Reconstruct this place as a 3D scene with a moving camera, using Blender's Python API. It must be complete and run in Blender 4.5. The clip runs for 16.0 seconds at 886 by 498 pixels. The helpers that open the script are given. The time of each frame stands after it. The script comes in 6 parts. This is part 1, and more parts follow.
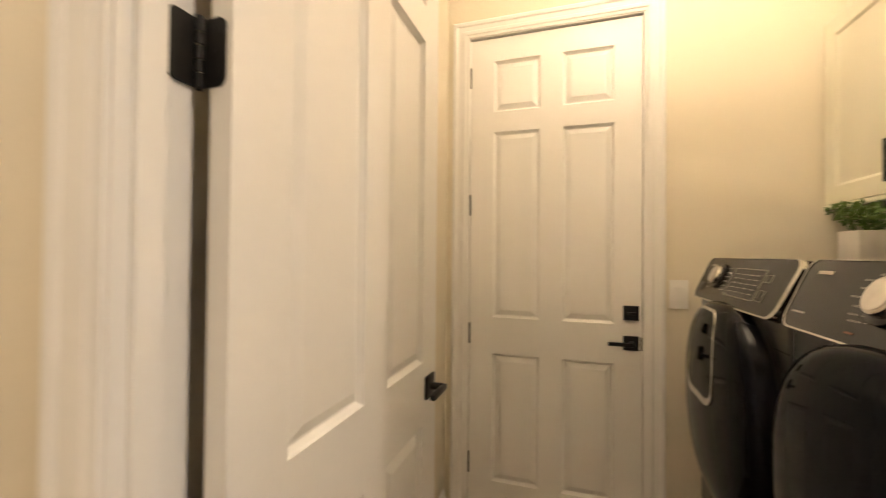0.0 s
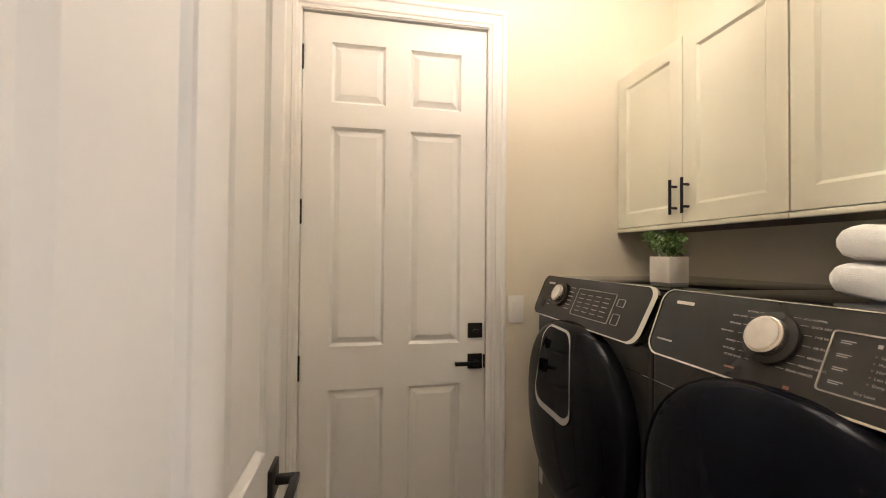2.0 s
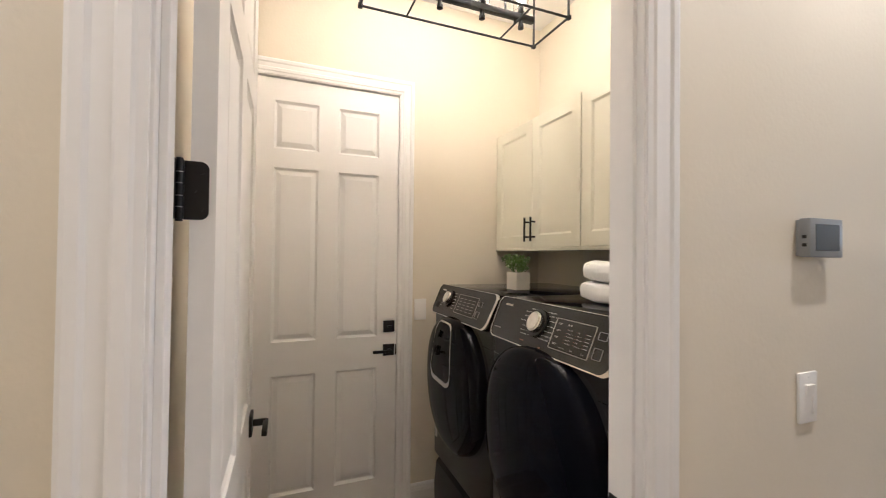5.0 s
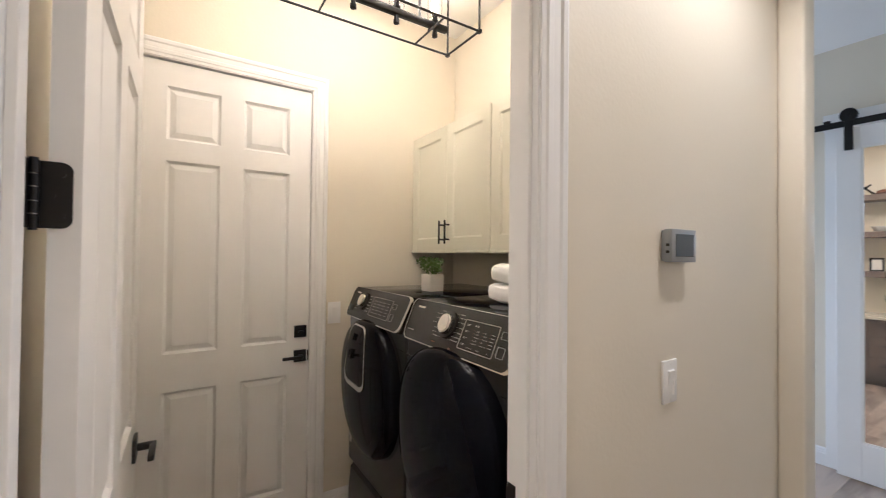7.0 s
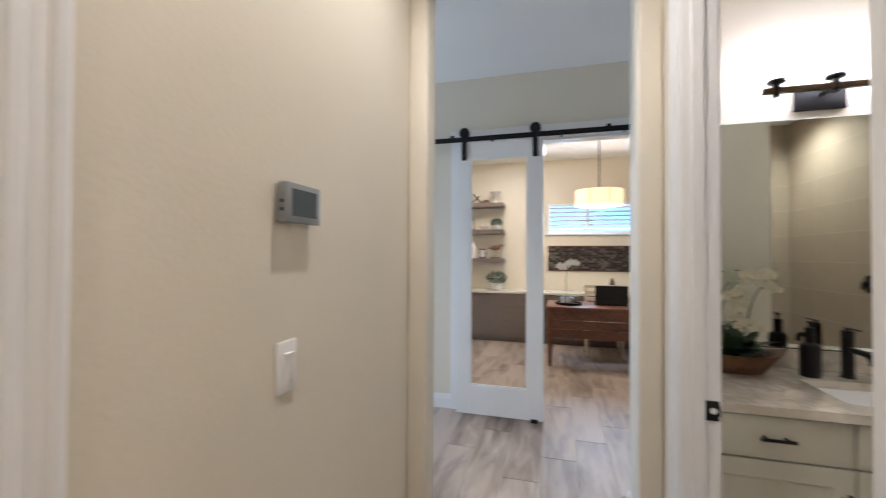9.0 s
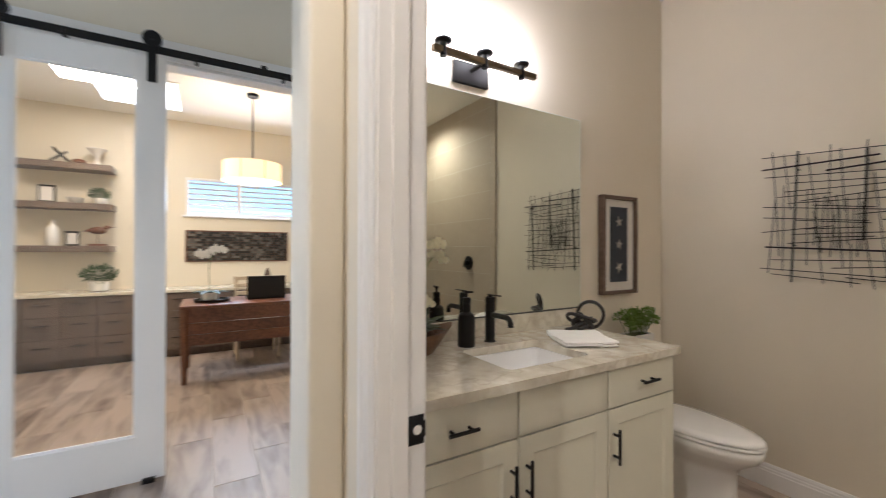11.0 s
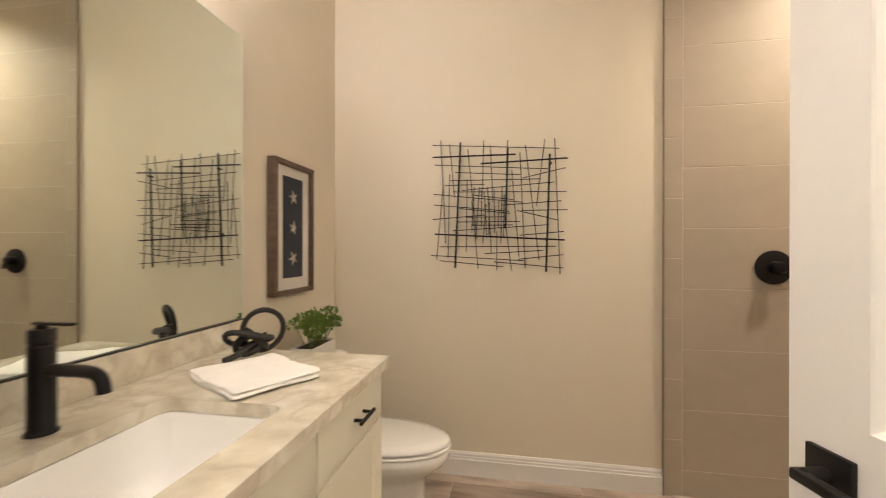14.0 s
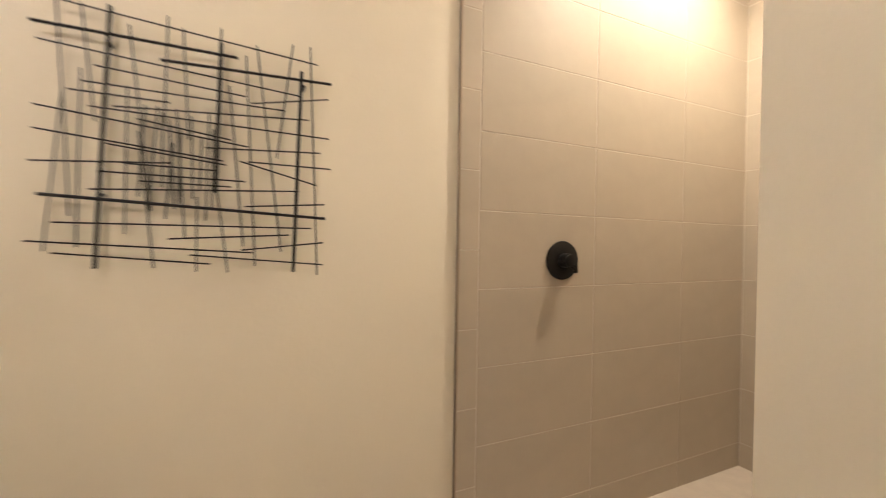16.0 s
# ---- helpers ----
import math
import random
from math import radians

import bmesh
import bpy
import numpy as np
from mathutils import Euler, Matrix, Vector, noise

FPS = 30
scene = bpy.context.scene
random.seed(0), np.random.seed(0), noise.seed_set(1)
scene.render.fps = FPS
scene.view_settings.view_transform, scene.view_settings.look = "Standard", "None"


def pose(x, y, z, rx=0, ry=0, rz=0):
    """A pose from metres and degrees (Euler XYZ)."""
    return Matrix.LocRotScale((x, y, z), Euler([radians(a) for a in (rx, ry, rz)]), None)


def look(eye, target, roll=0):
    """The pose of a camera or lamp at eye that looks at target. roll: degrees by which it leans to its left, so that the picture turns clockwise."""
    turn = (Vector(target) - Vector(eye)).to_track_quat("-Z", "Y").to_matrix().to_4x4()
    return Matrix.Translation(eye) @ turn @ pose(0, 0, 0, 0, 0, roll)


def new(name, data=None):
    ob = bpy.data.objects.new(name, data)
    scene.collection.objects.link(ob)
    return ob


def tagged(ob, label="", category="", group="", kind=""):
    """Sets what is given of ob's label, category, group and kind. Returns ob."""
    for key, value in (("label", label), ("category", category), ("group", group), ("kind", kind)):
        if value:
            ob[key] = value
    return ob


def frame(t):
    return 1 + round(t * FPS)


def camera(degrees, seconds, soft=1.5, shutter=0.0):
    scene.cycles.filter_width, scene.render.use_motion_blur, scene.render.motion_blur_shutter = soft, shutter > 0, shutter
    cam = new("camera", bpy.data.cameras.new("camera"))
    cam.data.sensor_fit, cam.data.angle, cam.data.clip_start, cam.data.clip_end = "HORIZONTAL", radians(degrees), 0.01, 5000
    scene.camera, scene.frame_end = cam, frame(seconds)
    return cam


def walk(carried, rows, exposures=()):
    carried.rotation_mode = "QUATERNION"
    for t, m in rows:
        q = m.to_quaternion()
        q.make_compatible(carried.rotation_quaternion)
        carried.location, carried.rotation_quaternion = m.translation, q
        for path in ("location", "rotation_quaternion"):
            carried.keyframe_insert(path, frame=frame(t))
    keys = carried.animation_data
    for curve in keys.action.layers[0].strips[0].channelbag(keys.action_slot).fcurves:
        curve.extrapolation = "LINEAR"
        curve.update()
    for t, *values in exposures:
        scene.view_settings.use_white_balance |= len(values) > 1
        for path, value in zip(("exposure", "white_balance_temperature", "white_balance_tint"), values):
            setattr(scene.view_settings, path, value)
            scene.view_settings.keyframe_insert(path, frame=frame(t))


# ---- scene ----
cam = camera(96.0, 16.0, soft=1.0, shutter=0.5)
PATH = [
    (0, (0.317, 0.128, 1.335), (-0.291, 2.033, 1.362), 0.5),
    (0.5, (0.283, 0.235, 1.35), (0.08, 2.224, 1.383), 0.5),
    (1, (0.285, 0.324, 1.371), (0.342, 2.323, 1.403), 0.5),
    (1.5, (0.205, 0.363, 1.395), (0.449, 2.348, 1.422), 0.5),
    (2, (0.104, 0.378, 1.41), (0.473, 2.343, 1.443), 0.5),
    (2.5, (0.04, 0.297, 1.435), (0.487, 2.246, 1.467), 0.5),
    (3, (-0.002, 0.143, 1.462), (0.501, 2.078, 1.501), 0.4),
    (3.5, (-0.005, 0.015, 1.476), (0.533, 1.941, 1.511), 0.5),
    (6, (0.034, -0.226, 1.512), (0.918, 1.568, 1.543), 0.6),
    (6.5, (0.04, -0.237, 1.52), (1.001, 1.517, 1.549), 0.6),
    (7, (0.032, -0.209, 1.516), (1.115, 1.472, 1.544), 0.6),
    (7.5, (0.091, -0.239, 1.506), (1.331, 1.331, 1.532), 0.6),
    (8, (0.189, -0.252, 1.49), (1.659, 1.104, 1.518), 0.5),
    (8.5, (0.32, -0.233, 1.46), (2.047, 0.776, 1.489), 0.4),
    (9, (0.398, -0.219, 1.426), (2.32, 0.333, 1.453), 0.3),
    (9.5, (0.476, -0.21, 1.394), (2.473, -0.112, 1.416), 0.3),
    (10, (0.616, -0.163, 1.352), (2.591, -0.475, 1.373), 0.3),
    (10.2, (0.732, -0.189, 1.326), (2.68, -0.641, 1.348), 0.2),
    (12.3, (1.39, -0.499, 1.305), (2.475, -2.179, 1.309), 0.2),
    (12.5, (1.43, -0.541, 1.294), (2.426, -2.275, 1.304), 0.0),
    (13, (1.533, -0.606, 1.281), (2.309, -2.449, 1.289), -0.0),
    (13.5, (1.612, -0.673, 1.267), (2.176, -2.592, 1.273), -0.0),
    (14, (1.659, -0.804, 1.261), (2.006, -2.774, 1.259), 0.1),
    (14.5, (1.67, -1.014, 1.277), (1.781, -3.011, 1.265), 0.2),
    (15, (1.637, -1.215, 1.274), (1.5, -3.211, 1.245), 0.4),
    (15.5, (1.621, -1.423, 1.24), (1.161, -3.369, 1.22), 0.7),
    (16, (1.578, -1.661, 1.228), (0.749, -3.481, 1.21), 0.9),
]
EXPOSURES = [(0.0, 0.68, 6800, 12), (0.5, 0.66, 5800, 13), (1.5, 0.61, 5600, 13), (3.0, 0.62, 5400, 14), (3.5, 0.53, 5300, 14), (6.5, 0.52, 5300, 14), (8.0, 0.44, 5250, 13), (10.0, 0.52, 5550, 12), (12.3, 0.98, 5950, 12), (13.5, 1.24, 6500, 13), (14.5, 1.26, 6350, 12), (16.0, 1.37, 6450, 12)]
walk(cam, [(t, look(eye, target, roll)) for t, eye, target, roll in PATH], EXPOSURES)

# ---- world and lights ----


def build_world():
    w = bpy.data.worlds.new("world")
    w.use_nodes = True
    nt = w.node_tree
    sky = nt.nodes.new("ShaderNodeTexSky")
    sky.sky_type, sky.sun_disc = "NISHITA", False
    sky.sun_elevation, sky.sun_rotation = radians(50), radians(100)
    bg = nt.nodes["Background"]
    bg.inputs["Strength"].default_value = 0.12
    nt.links.new(sky.outputs[0], bg.inputs[0])
    scene.world = w


build_world()
sun = new("sun", bpy.data.lights.new("sun", "SUN"))
sun.data.energy, sun.data.angle, sun.data.color = 3.0, radians(0.5), (1.0, 0.95, 0.88)
sun.matrix_world = look((0, 0, 30), (-18, 4, 0))


def area_lamp(name, eye, target, w, h, power, colour):
    ob = new(name, bpy.data.lights.new(name, "AREA"))
    ob.data.shape, ob.data.size, ob.data.size_y = "RECTANGLE", w, h
    ob.data.energy, ob.data.color = power, colour
    ob.matrix_world = look(eye, target)
    return ob


def bulb_lamp(name, at, power, colour, radius=0.03):
    ob = new(name, bpy.data.lights.new(name, "POINT"))
    ob.data.energy, ob.data.color, ob.data.shadow_soft_size = power, colour, radius
    ob.location = at
    return ob


def down_lamp(name, at, power, colour, spread=120, blend=0.6):
    ob = new(name, bpy.data.lights.new(name, "SPOT"))
    ob.data.energy, ob.data.color, ob.data.shadow_soft_size = power, colour, 0.022
    ob.data.spot_size, ob.data.spot_blend = radians(spread), blend
    ob.matrix_world = look(at, (at[0], at[1] + 0.001, 0))
    return ob


def up_lamp(name, at, power, colour):
    """An added upward spot, stronger than the bulb itself, for even ceiling bounce."""
    ob = new(name, bpy.data.lights.new(name, "SPOT"))
    ob.data.energy, ob.data.color, ob.data.shadow_soft_size = power, colour, 0.02
    ob.data.spot_size, ob.data.spot_blend = radians(125), 0.7
    ob.matrix_world = look(at, (at[0], at[1] + 0.001, 4))
    return ob


WARM = (1.0, 0.80, 0.56)
NEUTRAL = (1.0, 0.87, 0.72)
CANDLE = (1.0, 0.815, 0.605)
DAY = (0.74, 0.87, 1.0)
for bx in (0.39, 0.59, 0.785, 0.98):
    bulb_lamp("laundry_bulb_light", (bx, 1.353, 2.665), 2.4, CANDLE, 0.02)
    up_lamp("laundry_bounce_fill", (bx, 1.353, 2.66), 76.0, CANDLE)
for by in (-1.187, -1.411, -1.633):
    bulb_lamp("vanity_bulb_light", (2.579, by, 2.285), 3.6, (1.0, 0.90, 0.86), 0.04)
down_lamp("shower_can_light", (-0.2, -2.56, 3.03), 72.0, (1.0, 0.87, 0.69), 150, 0.9)
down_lamp("hall_unseen_can_light", (1.33, -0.03, 3.03), 50.0, NEUTRAL, 140, 0.8)
# Second can has no known counterpart; added as fill for the west end.
down_lamp("hall_unseen_can_light", (-0.75, -0.09, 3.03), 40.0, NEUTRAL, 140, 0.8)
area_lamp("room_unseen_window_light", (3.2, 3.9, 1.5), (3.1, 0.6, -0.6), 1.2, 2.0, 46.0, (0.66, 0.80, 1.0))
# No south window is known; this weaker lamp is added as fill.
area_lamp("room_unseen_window_light", (3.2, -3.9, 1.5), (3.2, 0, 1.2), 1.0, 2.0, 16.0, DAY)
area_lamp("office_window_light", (7.44, -0.79, 2.05), (4, -0.79, 1.0), 1.4, 0.48, 18.0, DAY)
area_lamp("office_ceiling_light", (6.0, 0.65, 3.03), (6.0, 0.66, 0), 0.9, 0.6, 29.0, WARM)
bulb_lamp("pendant_bulb_light", (6.0, -0.745, 2.17), 12.0, WARM, 0.05)

# ---- materials ----


def mat(name, colour, rough=0.5, metal=0.0, var=0.06, scale=6.0, bump=0.0, bump_scale=200.0, coat=0.0, spec=0.5, fine=60.0):
    """Painted or plain surface: base colour varied at two scales, with fine relief."""
    m = bpy.data.materials.new(name)
    m.use_nodes = True
    nt = m.node_tree
    b = nt.nodes["Principled BSDF"]
    tc = nt.nodes.new("ShaderNodeTexCoord")
    n1, n2 = nt.nodes.new("ShaderNodeTexNoise"), nt.nodes.new("ShaderNodeTexNoise")
    n1.inputs["Scale"].default_value, n2.inputs["Scale"].default_value = scale, fine
    n1.inputs["Detail"].default_value = 4.0
    nt.links.new(tc.outputs["Object"], n1.inputs["Vector"])
    nt.links.new(tc.outputs["Object"], n2.inputs["Vector"])
    mix = nt.nodes.new("ShaderNodeMath")
    mix.operation = "MULTIPLY_ADD"
    mix.inputs[1].default_value = 0.4
    nt.links.new(n2.outputs["Fac"], mix.inputs[0])
    nt.links.new(n1.outputs["Fac"], mix.inputs[2])
    ramp = nt.nodes.new("ShaderNodeMapRange")
    ramp.inputs[1].default_value, ramp.inputs[2].default_value = 0.35, 1.05
    ramp.inputs[3].default_value, ramp.inputs[4].default_value = 1 - var, 1 + var
    nt.links.new(mix.outputs[0], ramp.inputs[0])
    sc = nt.nodes.new("ShaderNodeVectorMath")
    sc.operation = "SCALE"
    sc.inputs[0].default_value = colour
    nt.links.new(ramp.outputs[0], sc.inputs["Scale"])
    nt.links.new(sc.outputs[0], b.inputs["Base Color"])
    rr = nt.nodes.new("ShaderNodeMapRange")
    rr.inputs[3].default_value, rr.inputs[4].default_value = max(0.02, rough - 0.06), min(1, rough + 0.06)
    nt.links.new(n1.outputs["Fac"], rr.inputs[0])
    nt.links.new(rr.outputs[0], b.inputs["Roughness"])
    b.inputs["Metallic"].default_value = metal
    b.inputs["Coat Weight"].default_value = coat
    b.inputs["Specular IOR Level"].default_value = spec
    if bump:
        n3 = nt.nodes.new("ShaderNodeTexNoise")
        n3.inputs["Scale"].default_value, n3.inputs["Detail"].default_value = bump_scale, 3.0
        nt.links.new(tc.outputs["Object"], n3.inputs["Vector"])
        bp = nt.nodes.new("ShaderNodeBump")
        bp.inputs["Strength"].default_value, bp.inputs["Distance"].default_value = bump, 0.002
        nt.links.new(n3.outputs["Fac"], bp.inputs["Height"])
        nt.links.new(bp.outputs[0], b.inputs["Normal"])
    return m


def wood(name, dark, light, stretch=(1.0, 12.0, 12.0), rough=0.45, scale=3.0, per_object=0.25, coat=0.0):
    """Wood grain running along x, shifted and toned for every piece by its random number."""
    m = bpy.data.materials.new(name)
    m.use_nodes = True
    nt = m.node_tree
    b = nt.nodes["Principled BSDF"]
    tc, info = nt.nodes.new("ShaderNodeTexCoord"), nt.nodes.new("ShaderNodeObjectInfo")
    off = nt.nodes.new("ShaderNodeVectorMath")
    off.operation = "MULTIPLY_ADD"
    off.inputs[1].default_value = (31.0, 17.0, 7.0)
    nt.links.new(info.outputs["Random"], off.inputs[0])
    nt.links.new(tc.outputs["Object"], off.inputs[2])
    mp = nt.nodes.new("ShaderNodeMapping")
    mp.inputs["Scale"].default_value = stretch
    nt.links.new(off.outputs[0], mp.inputs["Vector"])
    n1, n2 = nt.nodes.new("ShaderNodeTexNoise"), nt.nodes.new("ShaderNodeTexNoise")
    n1.inputs["Scale"].default_value, n1.inputs["Detail"].default_value, n1.inputs["Distortion"].default_value = scale, 6.0, 0.6
    n2.inputs["Scale"].default_value, n2.inputs["Detail"].default_value = scale * 0.45, 2.0
    nt.links.new(mp.outputs[0], n1.inputs["Vector"])
    nt.links.new(off.outputs[0], n2.inputs["Vector"])
    add = nt.nodes.new("ShaderNodeMath")
    add.operation = "MULTIPLY_ADD"
    add.inputs[1].default_value = 0.6
    nt.links.new(n2.outputs["Fac"], add.inputs[0])
    nt.links.new(n1.outputs["Fac"], add.inputs[2])
    tone = nt.nodes.new("ShaderNodeMath")
    tone.operation = "MULTIPLY_ADD"
    tone.inputs[1].default_value = per_object
    nt.links.new(info.outputs["Random"], tone.inputs[0])
    nt.links.new(add.outputs[0], tone.inputs[2])
    ramp = nt.nodes.new("ShaderNodeValToRGB")
    ramp.color_ramp.elements[0].position, ramp.color_ramp.elements[1].position = 0.55, 1.15 if per_object else 1.0
    ramp.color_ramp.elements[0].color, ramp.color_ramp.elements[1].color = (*dark, 1), (*light, 1)
    nt.links.new(tone.outputs[0], ramp.inputs[0])
    nt.links.new(ramp.outputs[0], b.inputs["Base Color"])
    b.inputs["Roughness"].default_value = rough
    b.inputs["Coat Weight"].default_value = coat
    bp = nt.nodes.new("ShaderNodeBump")
    bp.inputs["Strength"].default_value, bp.inputs["Distance"].default_value = 0.25, 0.001
    nt.links.new(n1.outputs["Fac"], bp.inputs["Height"])
    nt.links.new(bp.outputs[0], b.inputs["Normal"])
    return m


def clear(name, tint=(1, 1, 1), rough=0.0, ior=1.45):
    m = bpy.data.materials.new(name)
    m.use_nodes = True
    b = m.node_tree.nodes["Principled BSDF"]
    b.inputs["Base Color"].default_value = (*tint, 1)
    b.inputs["Transmission Weight"].default_value, b.inputs["Roughness"].default_value, b.inputs["IOR"].default_value = 1.0, rough, ior
    return m


def glow(name, colour, strength):
    m = bpy.data.materials.new(name)
    m.use_nodes = True
    b = m.node_tree.nodes["Principled BSDF"]
    b.inputs["Base Color"].default_value = (*colour, 1)
    b.inputs["Emission Color"].default_value = (*colour, 1)
    b.inputs["Emission Strength"].default_value = strength
    return m


PAINT = mat("wall_paint", (0.745, 0.679, 0.553), 0.6, var=0.025, scale=1.5, bump=0.32, bump_scale=75.0, fine=140.0)
CEIL = mat("ceiling_paint", (0.84, 0.82, 0.78), 0.75, var=0.02, scale=1.5, bump=0.4, bump_scale=90.0)
WHITE = mat("white_enamel", (0.83, 0.815, 0.79), 0.36, var=0.02, scale=3.0, bump=0.05, bump_scale=60.0)
BLACK = mat("matt_black_metal", (0.0065, 0.006, 0.0058), 0.42, metal=0.0, spec=0.32, var=0.2, scale=20.0)
GROUT = mat("grout", (0.56, 0.505, 0.42), 0.9, var=0.1, scale=30.0)

# ---- building helpers ----


def box(bm, x0, y0, z0, x1, y1, z1):
    """An upright block between two corners; returns its vertices."""
    vs = [bm.verts.new(p) for p in ((x0, y0, z0), (x1, y0, z0), (x1, y1, z0), (x0, y1, z0), (x0, y0, z1), (x1, y0, z1), (x1, y1, z1), (x0, y1, z1))]
    for f in ((3, 2, 1, 0), (4, 5, 6, 7), (0, 1, 5, 4), (1, 2, 6, 5), (2, 3, 7, 6), (3, 0, 4, 7)):
        bm.faces.new([vs[i] for i in f])
    return vs


def rod(bm, a, b, r, seg=12, r2=None, caps=True):
    """A round bar from a to b."""
    a, b = Vector(a), Vector(b)
    m = Matrix.Translation((a + b) / 2) @ (b - a).to_track_quat("Z", "Y").to_matrix().to_4x4()
    return bmesh.ops.create_cone(bm, cap_ends=caps, segments=seg, radius1=r, radius2=r if r2 is None else r2, depth=(b - a).length, matrix=m)["verts"]


def lathe(bm, profile, at=(0, 0, 0), seg=24, sx=1.0, sy=1.0):
    """A turned shape from rows of (radius, height)."""
    rings = []
    for r, z in profile:
        rings.append([bm.verts.new((at[0] + sx * r * math.cos(2 * math.pi * i / seg), at[1] + sy * r * math.sin(2 * math.pi * i / seg), at[2] + z)) for i in range(seg)])
    for lo, hi in zip(rings, rings[1:]):
        for i in range(seg):
            bm.faces.new((lo[i], lo[(i + 1) % seg], hi[(i + 1) % seg], hi[i]))
    bm.faces.new(list(reversed(rings[0])))
    bm.faces.new(rings[-1])


def extrude_profile(bm, pts, a, b, u, v):
    """Sweeps the closed profile pts, in the axes u and v, straight from a to b."""
    a, b, u, v = Vector(a), Vector(b), Vector(u), Vector(v)
    r0 = [bm.verts.new(a + u * p[0] + v * p[1]) for p in pts]
    r1 = [bm.verts.new(b + u * p[0] + v * p[1]) for p in pts]
    n = len(pts)
    for i in range(n):
        bm.faces.new((r0[i], r0[(i + 1) % n], r1[(i + 1) % n], r1[i]))
    bm.faces.new(list(reversed(r0)))
    bm.faces.new(r1)


def bevel(bm, width, seg=2, sharp=30):
    bmesh.ops.remove_doubles(bm, verts=bm.verts, dist=1e-5)
    bmesh.ops.recalc_face_normals(bm, faces=bm.faces)
    es = [e for e in bm.edges if len(e.link_faces) == 2 and e.calc_face_angle(0) > radians(sharp)]
    bmesh.ops.bevel(bm, geom=es, offset=width, segments=seg, affect="EDGES", profile=0.5, clamp_overlap=True)


def part(name, bm, material, parent=None, label="", smooth=35, round_by=0.0, seg=2):
    """Links a bmesh as one mesh object, under a thing or a part."""
    if round_by:
        bevel(bm, round_by, seg)
    bmesh.ops.recalc_face_normals(bm, faces=bm.faces)
    for e in bm.edges:
        e.smooth = len(e.link_faces) == 2 and e.calc_face_angle(0) < radians(smooth)
    for f in bm.faces:
        f.smooth = True
    me = bpy.data.meshes.new(name)
    bm.to_mesh(me)
    bm.free()
    me.materials.append(material)
    ob = new(name, me)
    if parent:
        ob.parent = parent
    if label:
        ob["label"] = label
    return ob


def block(name, x0, y0, z0, x1, y1, z1, material, parent=None, label="", round_by=0.0, seg=2):
    bm = bmesh.new()
    box(bm, x0, y0, z0, x1, y1, z1)
    return part(name, bm, material, parent, label, round_by=round_by, seg=seg)


def thing(name, at=(0, 0, 0), label="", category="", group="", kind="", rz=0.0):
    ob = new(name)
    ob.empty_display_size = 0.1
    ob.matrix_world = pose(*at, 0, 0, rz)
    return tagged(ob, label, category, group, kind)


def wall_x(name, x0, x1, y0, y1, z1, holes, label, material=None, z0=0.0):
    """A wall that runs along x, with holes (x0, x1, z0, z1) through it."""
    bm = bmesh.new()
    at = x0
    for h0, h1, hz0, hz1 in sorted(holes):
        box(bm, at, y0, z0, h0, y1, z1)
        if hz0 > z0:
            box(bm, h0, y0, z0, h1, y1, hz0)
        box(bm, h0, y0, hz1, h1, y1, z1)
        at = h1
    box(bm, at, y0, z0, x1, y1, z1)
    return tagged(part(name, bm, material or PAINT), label, "wall", kind="structure")


def wall_y(name, y0, y1, x0, x1, z1, holes, label, material=None, z0=0.0):
    """A wall that runs along y, with holes (y0, y1, z0, z1) through it."""
    bm = bmesh.new()
    at = y0
    for h0, h1, hz0, hz1 in sorted(holes):
        box(bm, x0, at, z0, x1, h0, z1)
        if hz0 > z0:
            box(bm, x0, h0, z0, x1, h1, hz0)
        box(bm, x0, h0, hz1, x1, h1, z1)
        at = h1
    box(bm, x0, at, z0, x1, y1, z1)
    return tagged(part(name, bm, material or PAINT), label, "wall", kind="structure")


# ---- the large structure ----
H = 3.05
BEIGE = "warm beige painted wall with light orange-peel texture"
wall_x("wall_hall_north", -1.6, 2.07, 0.425, 0.51, H, [(-0.165, 0.707, 0, 2.465)], BEIGE)
wall_x("wall_hall_south", -1.6, 2.815, -0.705, -0.605, H, [(1.01, 1.863, 0, 2.465)], BEIGE)
# Unseen end wall, added only to close off the hall.
wall_y("wall_hall_west", -0.605, 0.425, -1.72, -1.6, H, [], BEIGE)
wall_y("wall_laundry_west", 0.51, 2.12, -0.415, -0.30, H, [], BEIGE)
wall_y("wall_laundry_east", 0.51, 2.12, 1.62, 1.735, H, [], BEIGE)
wall_x("wall_laundry_north", -0.415, 1.735, 2.12, 2.25, H, [(-0.198, 0.652, 0, 2.465)], BEIGE)
wall_y("wall_room_west", 0.425, 4.1, 2.07, 2.19, H, [], BEIGE)
wall_y("wall_bath_east", -3.02, -0.705, 2.70, 2.815, H, [], BEIGE)
wall_x("wall_bath_south", -1.02, 2.815, -3.14, -3.02, H, [], BEIGE)
wall_y("wall_bath_partition", -2.01, -0.705, 0.785, 0.90, H, [], BEIGE)
wall_y("wall_shower_west", -3.02, -1.90, -1.02, -0.91, H, [], BEIGE)
wall_x("wall_shower_north", -0.91, 0.785, -2.01, -1.90, H, [], BEIGE)
wall_y("wall_room_south_west", -4.1, -3.14, 2.65, 2.765, H, [], BEIGE)
wall_x("wall_room_north", 2.07, 4.12, 4.1, 4.22, H, [(2.5, 3.9, 0.4, 2.5)], BEIGE)
# Unseen wall; its window opening is added to go with the south fill.
wall_x("wall_room_south", 2.65, 4.12, -4.22, -4.1, H, [(2.85, 3.9, 0.4, 2.5)], BEIGE)
